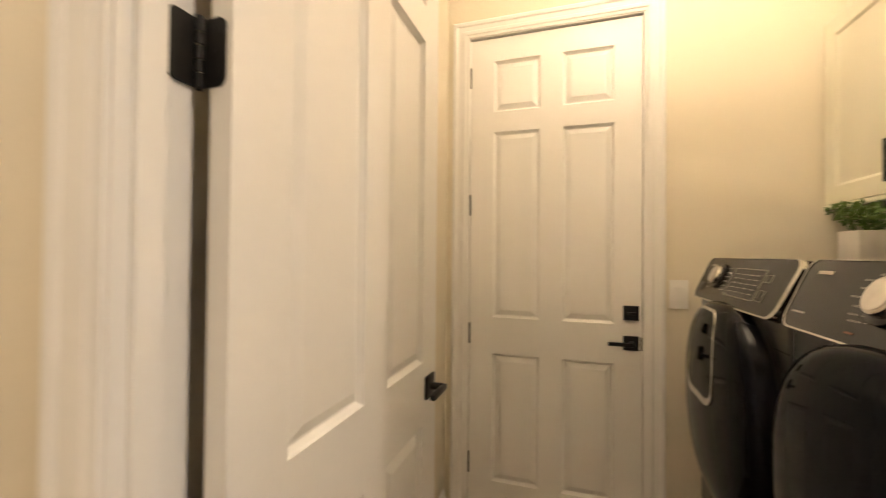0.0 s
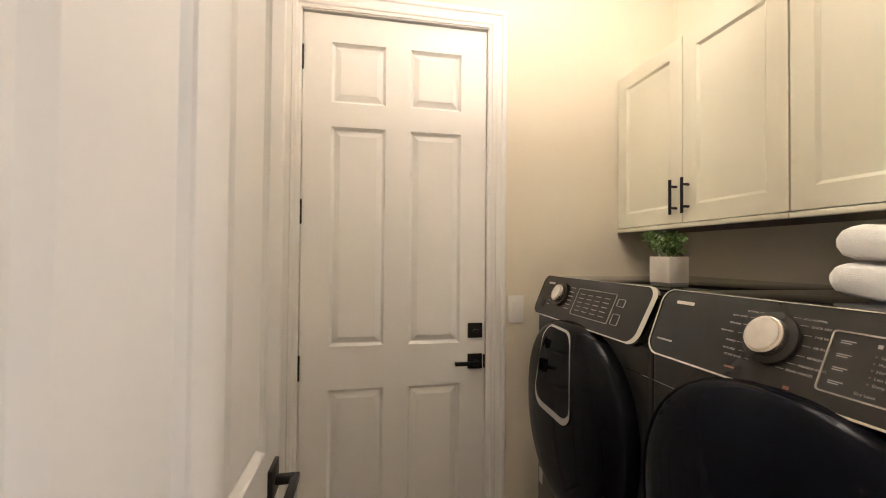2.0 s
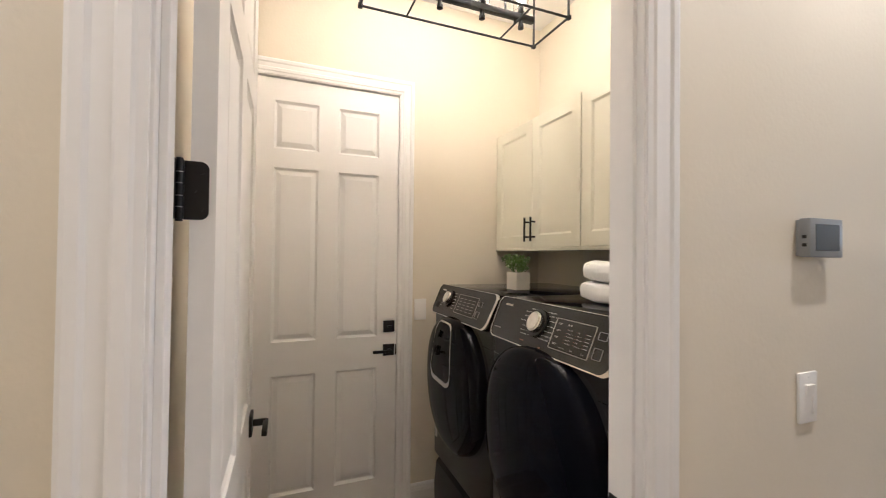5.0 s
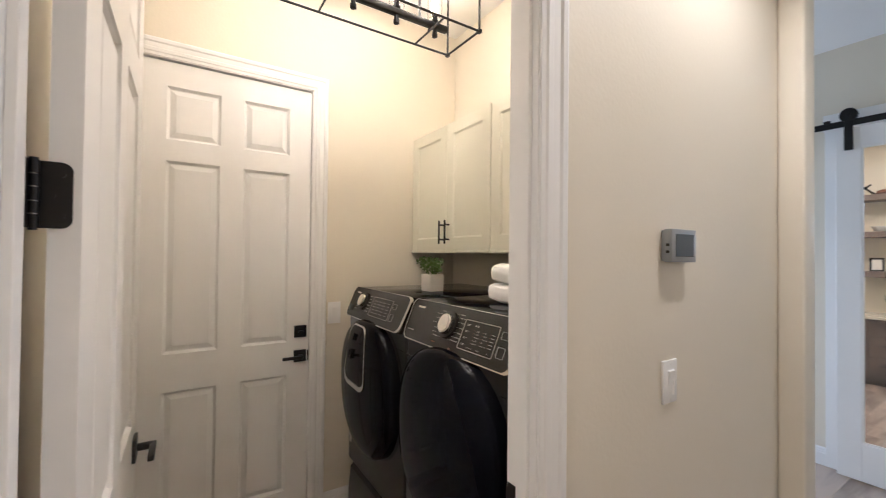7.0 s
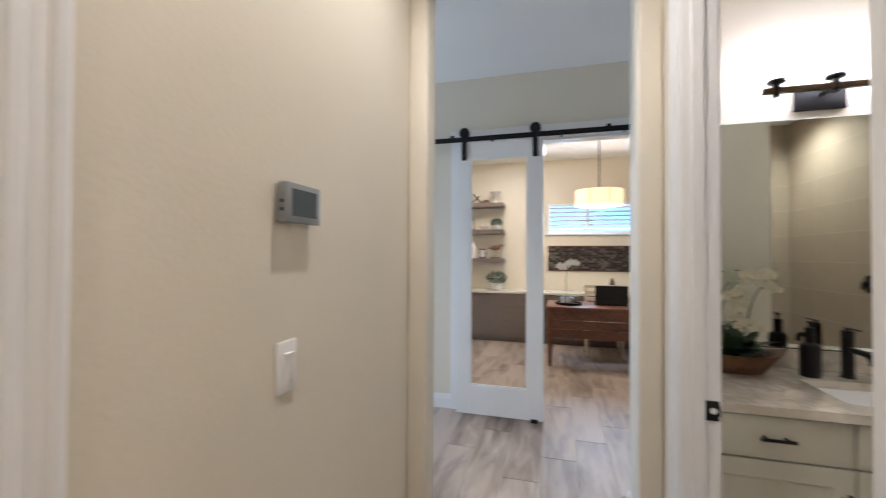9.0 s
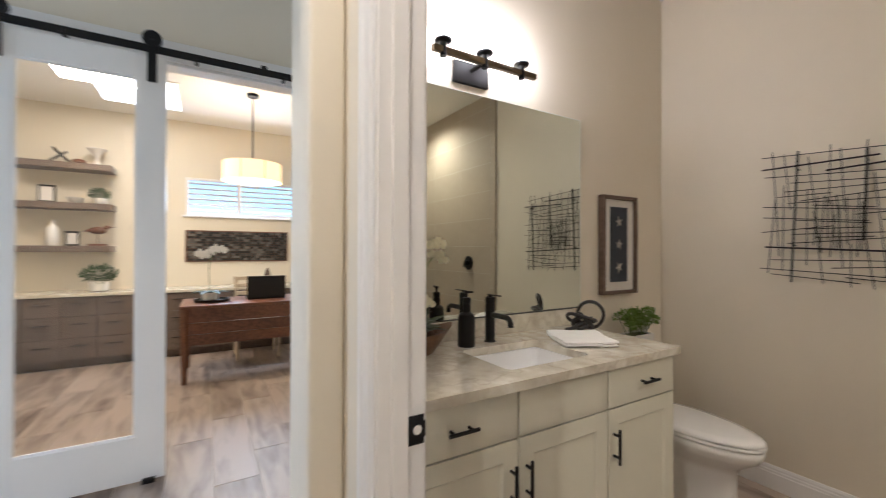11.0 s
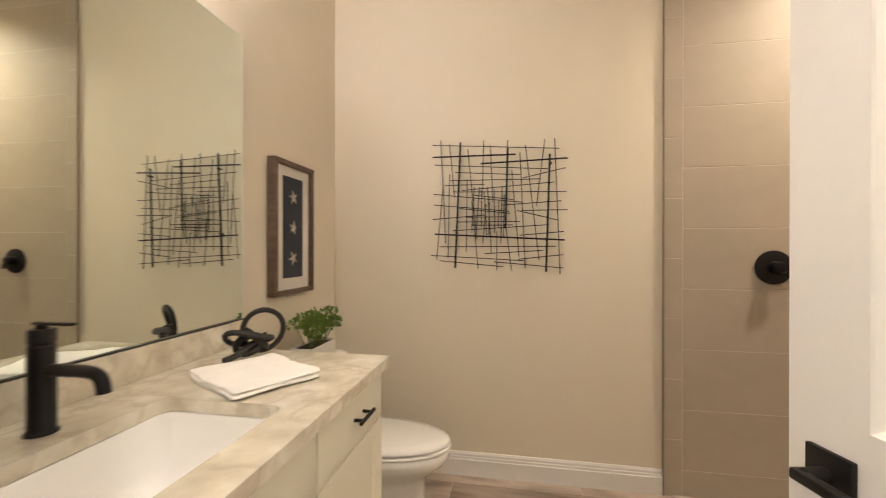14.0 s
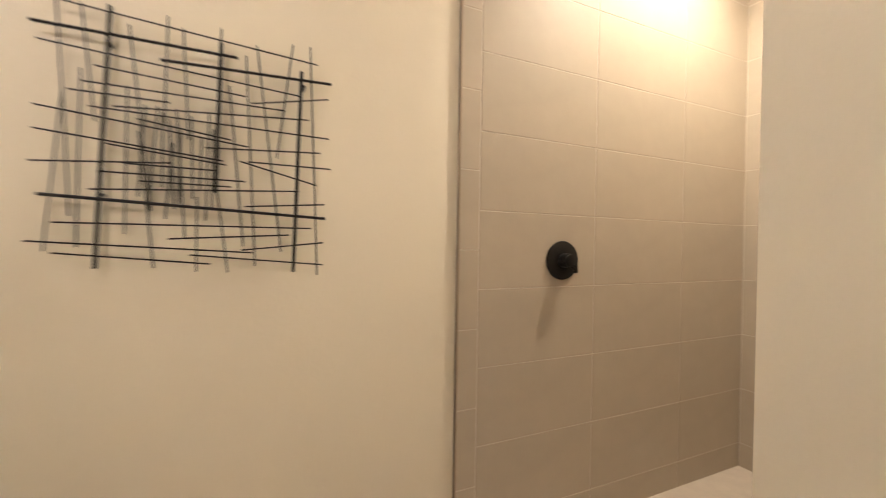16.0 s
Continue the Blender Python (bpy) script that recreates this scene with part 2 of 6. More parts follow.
wall_y("wall_office_west", -4.1, 4.1, 4.0, 4.12, H, [(-0.92, 0.65, 0, 2.45)], BEIGE)
wall_y("wall_office_east", -3.0, 2.0, 7.5, 7.62, H, [(-1.52, -0.06, 1.79, 2.3)], BEIGE)
wall_x("wall_office_north", 4.12, 7.62, 2.0, 2.12, H, [], BEIGE)
wall_x("wall_office_south", 4.12, 7.62, -3.12, -3.0, H, [], BEIGE)


def end_wall():
    """The end of the hall: two stubs and a header, with rounded plaster corners."""
    bm = bmesh.new()
    box(bm, 2.07, 0.335, 0, 2.19, 0.425, H)
    part("wall_hall_end_north", bm, PAINT, round_by=0.012, seg=3)
    bm = bmesh.new()
    box(bm, 2.07, -0.605, 0, 2.19, -0.515, H)
    part("wall_hall_end_south", bm, PAINT, round_by=0.012, seg=3)
    bm = bmesh.new()
    box(bm, 2.07, -0.515, 2.63, 2.19, 0.335, H)
    part("wall_hall_end_header", bm, PAINT, round_by=0.008, seg=3)
    for n in ("north", "south", "header"):
        tagged(bpy.data.objects["wall_hall_end_" + n], BEIGE, "wall", kind="structure")


end_wall()
tagged(block("floor", -1.8, -4.3, -0.12, 7.7, 4.3, -0.004, GROUT), "wood-look plank tile floor with grey-brown grain", "floor", kind="structure")
tagged(block("ceiling", -1.8, -4.3, H, 7.7, 4.3, H + 0.12, CEIL), "flat off-white painted ceiling", "ceiling", kind="structure")

# ---- more materials ----
CABINET = mat("cream_cabinet_paint", (0.71, 0.685, 0.555), 0.38, var=0.02, scale=3.0)
CHARCOAL = mat("black_stainless", (0.0085, 0.0076, 0.0068), 0.3, metal=0.3, var=0.1, scale=4.0)
PANEL_BLACK = mat("control_panel_plastic", (0.013, 0.012, 0.011), 0.24, var=0.1, scale=8.0, spec=0.35)
DOOR_GLASS = mat("smoked_door_glass", (0.0024, 0.0027, 0.0042), 0.05, var=0.1, scale=5.0, spec=0.05)
CHROME = mat("satin_chrome", (0.64, 0.61, 0.57), 0.16, metal=1.0, var=0.05, scale=20.0)
DULL_SILVER = mat("dull_silver", (0.34, 0.31, 0.275), 0.3, metal=0.7, var=0.1, scale=20.0)
PRINT = mat("pale_print", (0.32, 0.30, 0.27), 0.6, var=0.02)
PRINT_RED = mat("orange_print", (0.16, 0.065, 0.035), 0.6, var=0.02)
TOWEL = mat("white_terry", (0.90, 0.885, 0.85), 0.95, var=0.04, scale=20.0, bump=0.5, bump_scale=520.0)
LEAF = mat("small_leaf", (0.085, 0.145, 0.026), 0.5, var=0.35, scale=25.0)
LEAF_VIVID = mat("vivid_leaf", (0.115, 0.20, 0.02), 0.5, var=0.35, scale=25.0)
LEAF_MID = mat("shade_leaf", (0.032, 0.07, 0.018), 0.45, var=0.35, scale=25.0)
LEAF_DARK = mat("dark_leaf", (0.018, 0.050, 0.013), 0.38, var=0.35, scale=14.0)
SOIL = mat("soil", (0.035, 0.022, 0.014), 0.95, var=0.4, scale=60.0, bump=1.0, bump_scale=200.0)
CERAMIC = mat("white_ceramic", (0.78, 0.76, 0.72), 0.16, var=0.02, scale=6.0, coat=0.4)
MATT_WHITE = mat("matt_white_ceramic", (0.72, 0.68, 0.63), 0.6, var=0.04, scale=15.0)
PLASTIC = mat("white_switch_plastic", (0.84, 0.82, 0.78), 0.35, var=0.01)
GREY_PLASTIC = mat("grey_plastic", (0.27, 0.28, 0.285), 0.4, var=0.04)
SCREEN = mat("dim_screen", (0.06, 0.07, 0.075), 0.15, var=0.02)
BRASS = mat("aged_brass_bar", (0.14, 0.10, 0.055), 0.4, metal=0.8, var=0.2, scale=10.0)
CLAY = wood("bowl_wood", (0.10, 0.045, 0.018), (0.19, 0.095, 0.042), rough=0.55, per_object=0.0)
PETAL = mat("orchid_petal", (0.77, 0.74, 0.53), 0.6, var=0.08, scale=40.0)
STEM = mat("orchid_stem", (0.12, 0.16, 0.05), 0.5, var=0.2, scale=30.0)
TILE = mat("greige_tile", (0.42, 0.358, 0.278), 0.6, var=0.07, scale=2.2, bump=0.12, bump_scale=40.0, fine=14.0)
WALNUT = wood("walnut", (0.05, 0.018, 0.008), (0.17, 0.065, 0.03), rough=0.4)
GREY_WOOD = wood("grey_oak", (0.07, 0.050, 0.038), (0.165, 0.122, 0.096), rough=0.5)
FRAME_WOOD = wood("frame_wood", (0.075, 0.045, 0.03), (0.15, 0.095, 0.065), rough=0.5, per_object=0.0)
PLANK = wood("plank_tile", (0.115, 0.080, 0.060), (0.43, 0.345, 0.278), stretch=(1.0, 5.0, 5.0), rough=0.38, scale=2.2, per_object=0.22)
NAVY = mat("slate_mat", (0.035, 0.042, 0.055), 0.8, var=0.15, scale=40.0)
STAR = mat("starfish", (0.55, 0.50, 0.42), 0.8, var=0.15, scale=60.0)
GLASS = clear("glass")
BULB_GLOW = glow("warm_filament_bulb", (1.0, 0.78, 0.5), 14.0)
GLOBE_GLOW = glow("frosted_globe_bulb", (1.0, 0.93, 0.90), 7.0)
CAN_GLOW = glow("recessed_lamp", (1.0, 0.88, 0.7), 12.0)
SHADE_GLOW = glow("drum_shade_fabric", (1.0, 0.74, 0.40), 0.75)
SKYLIGHT_GLOW = glow("ceiling_panel_diffuser", (1.0, 0.97, 0.9), 2.2)


def quartz():
    """Polished stone: soft cloudy tones, pale drifts and a few brown veins."""
    m = bpy.data.materials.new("veined_quartz")
    m.use_nodes = True
    nt = m.node_tree
    b = nt.nodes["Principled BSDF"]
    tc = nt.nodes.new("ShaderNodeTexCoord")

    def cloud(scale, detail, dist, stops):
        n = nt.nodes.new("ShaderNodeTexNoise")
        n.inputs["Scale"].default_value, n.inputs["Detail"].default_value, n.inputs["Distortion"].default_value = scale, detail, dist
        nt.links.new(tc.outputs["Object"], n.inputs["Vector"])
        r = nt.nodes.new("ShaderNodeValToRGB")
        e = r.color_ramp.elements
        e[0].position, e[0].color = stops[0][0], (*stops[0][1], 1)
        e[1].position, e[1].color = stops[-1][0], (*stops[-1][1], 1)
        for p, c in stops[1:-1]:
            e.new(p).color = (*c, 1)
        nt.links.new(n.outputs["Fac"], r.inputs[0])
        return r.outputs[0]
    base = cloud(13.0, 7.0, 0.0, ((0.28, (0.56, 0.50, 0.39)), (0.44, (0.65, 0.60, 0.485)), (0.56, (0.71, 0.665, 0.55)), (0.68, (0.80, 0.765, 0.665))))
    vein = cloud(6.0, 9.0, 0.0, ((0.455, (0, 0, 0)), (0.492, (0.38, 0.38, 0.38)), (0.53, (0, 0, 0))))
    mx = nt.nodes.new("ShaderNodeMix")
    mx.data_type = "RGBA"
    nt.links.new(vein, mx.inputs[0])
    nt.links.new(base, mx.inputs[6])
    mx.inputs[7].default_value = (0.40, 0.33, 0.24, 1)
    nt.links.new(mx.outputs[2], b.inputs["Base Color"])
    b.inputs["Roughness"].default_value = 0.14
    b.inputs["Coat Weight"].default_value = 0.25
    return m


QUARTZ = quartz()


def mirror_mat():
    m = bpy.data.materials.new("mirror_silver")
    m.use_nodes = True
    b = m.node_tree.nodes["Principled BSDF"]
    b.inputs["Base Color"].default_value = (0.80, 0.85, 0.79, 1)
    b.inputs["Metallic"].default_value, b.inputs["Roughness"].default_value = 1.0, 0.01
    return m


MIRROR = mirror_mat()

# ---- trim, jambs and doors ----
CASING = ((0.0, 0.0), (0.0, 0.009), (0.012, 0.011), (0.017, 0.015), (0.031, 0.015), (0.036, 0.011), (0.057, 0.012), (0.063, 0.017), (0.076, 0.018), (0.083, 0.014), (0.083, 0.0))


def casing(name, a0, a1, top, face, side, axis):
    """Moulded casing round an opening from a0 to a1, on the wall face, standing off to side; mitred at the head."""
    bm = bmesh.new()
    rings = []
    for sx, base in ((-1, a0), (-1, a0), (1, a1), (1, a1)):
        k = len(rings)
        ring = []
        for u, v in CASING:
            a, z = base + sx * (u + 0.005), (0.0 if k in (0, 3) else top + u + 0.005)
            off = face + side * v
            ring.append(bm.verts.new((a, off, z) if axis == "x" else (off, a, z)))
        rings.append(ring)
    n = len(CASING)
    for lo, hi in zip(rings, rings[1:]):
        for i in range(n):
            bm.faces.new((lo[i], lo[(i + 1) % n], hi[(i + 1) % n], hi[i]))
    bm.faces.new(rings[0])
    bm.faces.new(rings[-1])
    return tagged(part(name, bm, WHITE, smooth=25), "white moulded door casing with stepped profile", "door casing", kind="structure")


def jamb(name, a0, a1, top, b0, b1, stop, axis):
    """Jamb boards that line an opening, with a stop strip; a along the wall, b through it."""
    bm = bmesh.new()

    def put(a_lo, a_hi, b_lo, b_hi, z0, z1):
        if axis == "x":
            box(bm, a_lo, b_lo, z0, a_hi, b_hi, z1)
        else:
            box(bm, b_lo, a_lo, z0, b_hi, a_hi, z1)
    put(a0 - 0.0195, a0, b0, b1, 0, top)
    put(a1, a1 + 0.0195, b0, b1, 0, top)
    put(a0 - 0.0195, a1 + 0.0195, b0, b1, top, top + 0.0195)
    s0, s1 = stop
    put(a0, a0 + 0.011, s0, s1, 0, top - 0.011)
    put(a1 - 0.011, a1, s0, s1, 0, top - 0.011)
    put(a0, a1, s0, s1, top - 0.011, top)
    return tagged(part(name, bm, WHITE, round_by=0.001, seg=1), "white painted door jamb with stop", "door jamb", kind="structure")


def panel_mesh(w, h, depth, thick):
    """A raised panel for both faces of a door, centred in x and z."""
    bm = bmesh.new()
    steps = ((0.0, 0.0), (0.0015, 0.005), (0.010, 0.0150), (0.014, 0.0155), (0.036, 0.0045), (0.038, 0.0035))
    for side in (1, -1):
        rings = []
        for inset, down in steps:
            y = side * (thick / 2 - down)
            hw, hh = w / 2 - inset, h / 2 - inset
            rings.append([bm.verts.new(p) for p in ((-hw, y, -hh), (hw, y, -hh), (hw, y, hh), (-hw, y, hh))])
        for lo, hi in zip(rings, rings[1:]):
            for i in range(4):
                f = (lo[i], lo[(i + 1) % 4], hi[(i + 1) % 4], hi[i])
                bm.faces.new(f if side < 0 else tuple(reversed(f)))
        bm.faces.new(rings[-1] if side < 0 else list(reversed(rings[-1])))
    for f in bm.faces:
        f.smooth = False
    me = bpy.data.meshes.new("panel")
    bm.to_mesh(me)
    bm.free()
    me.materials.append(WHITE)
    return me


def panel_door(name, w, h, thick, label, rows=((0.20, 0.838), (1.02, 1.957), (2.061, 2.32)), stile=0.118, mid=0.108):
    """A six-panel door leaf: x along its width from the hinge, y through it, z up."""
    door = thing(name, label=label, category="door", kind="structure")
    pw = (w - 2 * stile - mid) / 2
    xs = [0, stile, stile + pw, stile + pw + mid, w - stile, w]
    zs = [0.012]
    for a, b in rows:
        zs += [a, b]
    zs.append(h)
    bm = bmesh.new()
    for side in (1, -1):
        for i in range(5):
            for j in range(len(zs) - 1):
                if i in (1, 3) and j % 2 == 1:
                    continue
                y = side * thick / 2
                vs = [bm.verts.new((x, y, z)) for x, z in ((xs[i], zs[j]), (xs[i + 1], zs[j]), (xs[i + 1], zs[j + 1]), (xs[i], zs[j + 1]))]
                bm.faces.new(vs if side < 0 else list(reversed(vs)))
    t = thick / 2
    for p in (((0, -t, zs[0]), (0, t, zs[0]), (0, t, h), (0, -t, h)), ((w, -t, zs[0]), (w, -t, h), (w, t, h), (w, t, zs[0])),
              ((0, -t, h), (0, t, h), (w, t, h), (w, -t, h)), ((0, -t, zs[0]), (w, -t, zs[0]), (w, t, zs[0]), (0, t, zs[0]))):
        bm.faces.new([bm.verts.new(q) for q in p])
    bmesh.ops.remove_doubles(bm, verts=bm.verts, dist=1e-5)
    part("leaf", bm, WHITE, door)
    shared = {}
    for a, b in rows:
        for i in (1, 3):
            key = round(b - a, 4)
            if key not in shared:
                shared[key] = panel_mesh(pw, b - a, 0.0085, thick)
            ob = new("panel", shared[key])
            ob.parent = door
            ob.location = ((xs[i] + xs[i + 1]) / 2, 0, (a + b) / 2)
    return door


def lever_handle(door, x, z, side, thick, toward):
    """A square rose and a flat lever on one face of a door leaf; side -1 or 1 in y, the lever points to toward in x."""
    y0 = side * thick / 2
    bm = bmesh.new()
    box(bm, x - 0.033, min(y0, y0 + side * 0.009), z - 0.033, x + 0.033, max(y0, y0 + side * 0.009), z + 0.033)
    rose = part("rose", bm, BLACK, door, "matt black square rose", round_by=0.0015)
    bm = bmesh.new()
    rod(bm, (x, y0 + side * 0.009, z), (x, y0 + side * 0.048, z), 0.011, 16)
    x1 = x + toward * 0.100
    box(bm, min(x - toward * 0.011, x1), min(y0 + side * 0.040, y0 + side * 0.056), z - 0.008, max(x - toward * 0.011, x1), max(y0 + side * 0.040, y0 + side * 0.056), z + 0.008)
    part("lever", bm, BLACK, rose, "matt black lever", round_by=0.003)
    return rose


def hinge(parent, at, rot, h=0.089):
    """A butt hinge: knuckle at its origin, one leaf each way."""
    bm = bmesh.new()
    for k in range(5):
        gap = 0.0014 if k in (1, 3) else 0.0005
        rod(bm, (0, 0, -h / 2 + k * h / 5 + gap), (0, 0, -h / 2 + (k + 1) * h / 5 - gap), 0.0062, 14)
    rod(bm, (0, 0, -h / 2 - 0.003), (0, 0, -h / 2 + 0.002), 0.0048, 12)
    rod(bm, (0, 0, h / 2 - 0.002), (0, 0, h / 2 + 0.003), 0.0048, 12)
    ob = part("hinge", bm, BLACK, parent, "matt black butt hinge")
    bm = bmesh.new()
    rod(bm, (0, 0, -h / 2 + 0.003), (0, 0, h / 2 - 0.003), 0.0046, 12)
    part("pin", bm, DULL_SILVER, ob, "bare steel hinge pin")
    ob.matrix_local = pose(*at, 0, 0, rot)
    return ob


def hinge_leaf(parent, corners_from, axis_out, h=0.089, length=0.036):
    """A thin rounded leaf plate of a hinge, lying on a surface; axis_out is x or y with its sign."""
    bm = bmesh.new()
    r, n = 0.012, 6
    pts = [(0, -h / 2), (length - r, -h / 2)] + [(length - r + r * math.sin(i * math.pi / 2 / n), -h / 2 + r - r * math.cos(i * math.pi / 2 / n)) for i in range(1, n + 1)]
    pts += [(length - r + r * math.cos(i * math.pi / 2 / n), h / 2 - r + r * math.sin(i * math.pi / 2 / n)) for i in range(0, n + 1)] + [(0, h / 2)]
    extrude_profile(bm, pts, (0, 0, 0), (0, 0.0025, 0), (1, 0, 0), (0, 0, 1))
    for zz in (-0.028, 0.0, 0.028):
        rod(bm, (length * (0.72 if zz else 0.45), -0.0008, zz), (length * (0.72 if zz else 0.45), 0.0015, zz), 0.0035, 10)
    ob = part("hinge_leaf", bm, BLACK, parent, "matt black hinge leaf with screws")
    ob.matrix_local = pose(*corners_from, 0, 0, axis_out)
    return ob


casing("door_casing_laundry", -0.145, 0.687, 2.445, 0.425, -1, "x")
jamb("door_jamb_laundry", -0.145, 0.687, 2.445, 0.422, 0.512, (0.440, 0.474), "x")
casing("door_casing_laundry_inner", -0.145, 0.687, 2.445, 0.51, 1, "x")
casing("door_casing_bath", 1.03, 1.843, 2.445, -0.605, 1, "x")
casing("door_casing_bath_inner", 1.03, 1.843, 2.445, -0.705, -1, "x")
jamb("door_jamb_bath", 1.03, 1.843, 2.445, -0.708, -0.602, (-0.665, -0.63), "x")
casing("door_casing_garage", -0.178, 0.632, 2.445, 2.12, -1, "x")
jamb("door_jamb_garage", -0.178, 0.632, 2.445, 2.117, 2.25, (2.178, 2.20), "x")

# the open laundry door, swung into the laundry against its west wall
d = panel_door("door_laundry", 0.81, 2.435, 0.035, "white six-panel interior door standing wide open", stile=0.115)
d.matrix_world = pose(-0.1065, 0.522, 0, 0, 0, 90)
lever_handle(d, 0.745, 0.94, -1, 0.035, -1)
lever_handle(d, 0.745, 0.94, 1, 0.035, -1)
for hz in (0.30, 0.945, 1.59, 2.235):
    hinge(d, (-0.006, 0.030, hz), 0)
    hinge_leaf(d, (-0.0026, 0.028, hz), -90)
    hinge_leaf(bpy.data.objects["door_jamb_laundry"], (-0.1425, 0.512, hz), -90)

# the bathroom door, swung into the bathroom
d = panel_door("door_bath", 0.81, 2.435, 0.035, "white six-panel interior door open into the bathroom", stile=0.115)
d.matrix_world = pose(1.033, -0.735, 0, 0, 0, -77.3)
lever_handle(d, 0.742, 0.942, 1, 0.035, -1)
lever_handle(d, 0.742, 0.942, -1, 0.035, -1)
for hz in (0.30, 0.945, 1.59, 2.235):
    hinge(d, (-0.004, -0.024, hz), 0)

# the closed garage door
d = panel_door("door_garage", 0.804, 2.438, 0.044, "white six-panel door, closed, with black hinges", stile=0.118)
d.matrix_world = pose(-0.175, 2.152, 0, 0, 0, 0)
rose = lever_handle(d, 0.757, 0.937, -1, 0.044, -1)
bm = bmesh.new()
box(bm, 0.724, -0.034, 1.042, 0.790, -0.022, 1.108)
bolt = part("deadbolt", bm, BLACK, d, "matt black square deadbolt", round_by=0.002)
bm = bmesh.new()
box(bm, 0.745, -0.050, 1.069, 0.769, -0.034, 1.081)
part("thumb_turn", bm, BLACK, bolt, round_by=0.002)
for hz in (0.28, 0.935, 1.59, 2.245):
    hinge(d, (-0.002, -0.026, hz), 0, 0.10)
bm = bmesh.new()
box(bm, 0.797, -0.030, 0.905, 0.803, 0.0, 0.965)
part("latch_plate", bm, BLACK, d, round_by=0.001)

# strike plate of the bathroom door frame
bm = bmesh.new()
box(bm, 1.8405, -0.706, 0.908, 1.8432, -0.668, 0.970)
box(bm, 1.8402, -0.7095, 0.922, 1.8432, -0.702, 0.956)
part("strike_plate", bm, BLACK, bpy.data.objects["door_jamb_bath"], "matt black strike plate", round_by=0.001)
bm = bmesh.new()
rod(bm, (1.8400, -0.690, 0.939), (1.8412, -0.690, 0.939), 0.010, 16)
part("strike_hole", bm, PLASTIC, bpy.data.objects["door_jamb_bath"])

bm = bmesh.new()
box(bm, 0.6848, 0.468, 0.915, 0.6872, 0.5115, 0.977)
box(bm, 0.6845, 0.5095, 0.927, 0.6872, 0.5155, 0.965)
part("strike_plate", bm, BLACK, bpy.data.objects["door_jamb_laundry"], "matt black strike plate", round_by=0.0008, seg=1)

BASE_PROFILE = ((0, 0), (0.014, 0), (0.014, 0.088), (0.011, 0.092), (0.011, 0.103), (0.0085, 0.108), (0.0085, 0.118), (0.004, 0.130), (0, 0.130))


def baseboard(name, a, b, out):
    bm = bmesh.new()
    extrude_profile(bm, BASE_PROFILE, (*a, 0), (*b, 0), (*out, 0), (0, 0, 1))
    return tagged(part(name, bm, WHITE, smooth=20), "white stepped baseboard along the wall", "baseboard", kind="structure")


baseboard("baseboard_bath_south", (0.905, -3.02), (2.70, -3.02), (0, 1))
baseboard("baseboard_bath_east", (2.70, -3.005), (2.70, -2.12), (-1, 0))
baseboard("baseboard_bath_west", (0.90, -2.00), (0.90, -0.735), (1, 0))
baseboard("baseboard_laundry_north", (0.702, 2.12), (1.62, 2.12), (0, -1))
baseboard("baseboard_laundry_west", (-0.30, 0.62), (-0.30, 2.105), (1, 0))
baseboard("baseboard_hall_north", (0.765, 0.425), (2.07, 0.425), (0, -1))
baseboard("baseboard_hall_north_west", (-1.6, 0.425), (-0.222, 0.425), (0, -1))
baseboard("baseboard_hall_south", (-1.6, -0.605), (0.952, -0.605), (0, 1))
baseboard("baseboard_room", (4.0, 0.733), (4.0, 4.1), (-1, 0))
baseboard("baseboard_room_bath", (2.19, -0.605), (2.815, -0.605), (0, 1))
baseboard("baseboard_room_side", (2.815, -0.605), (2.815, -3.0), (1, 0))
baseboard("baseboard_office", (7.5, 1.99), (7.5, 1.95), (-1, 0))

# ---- shower ----


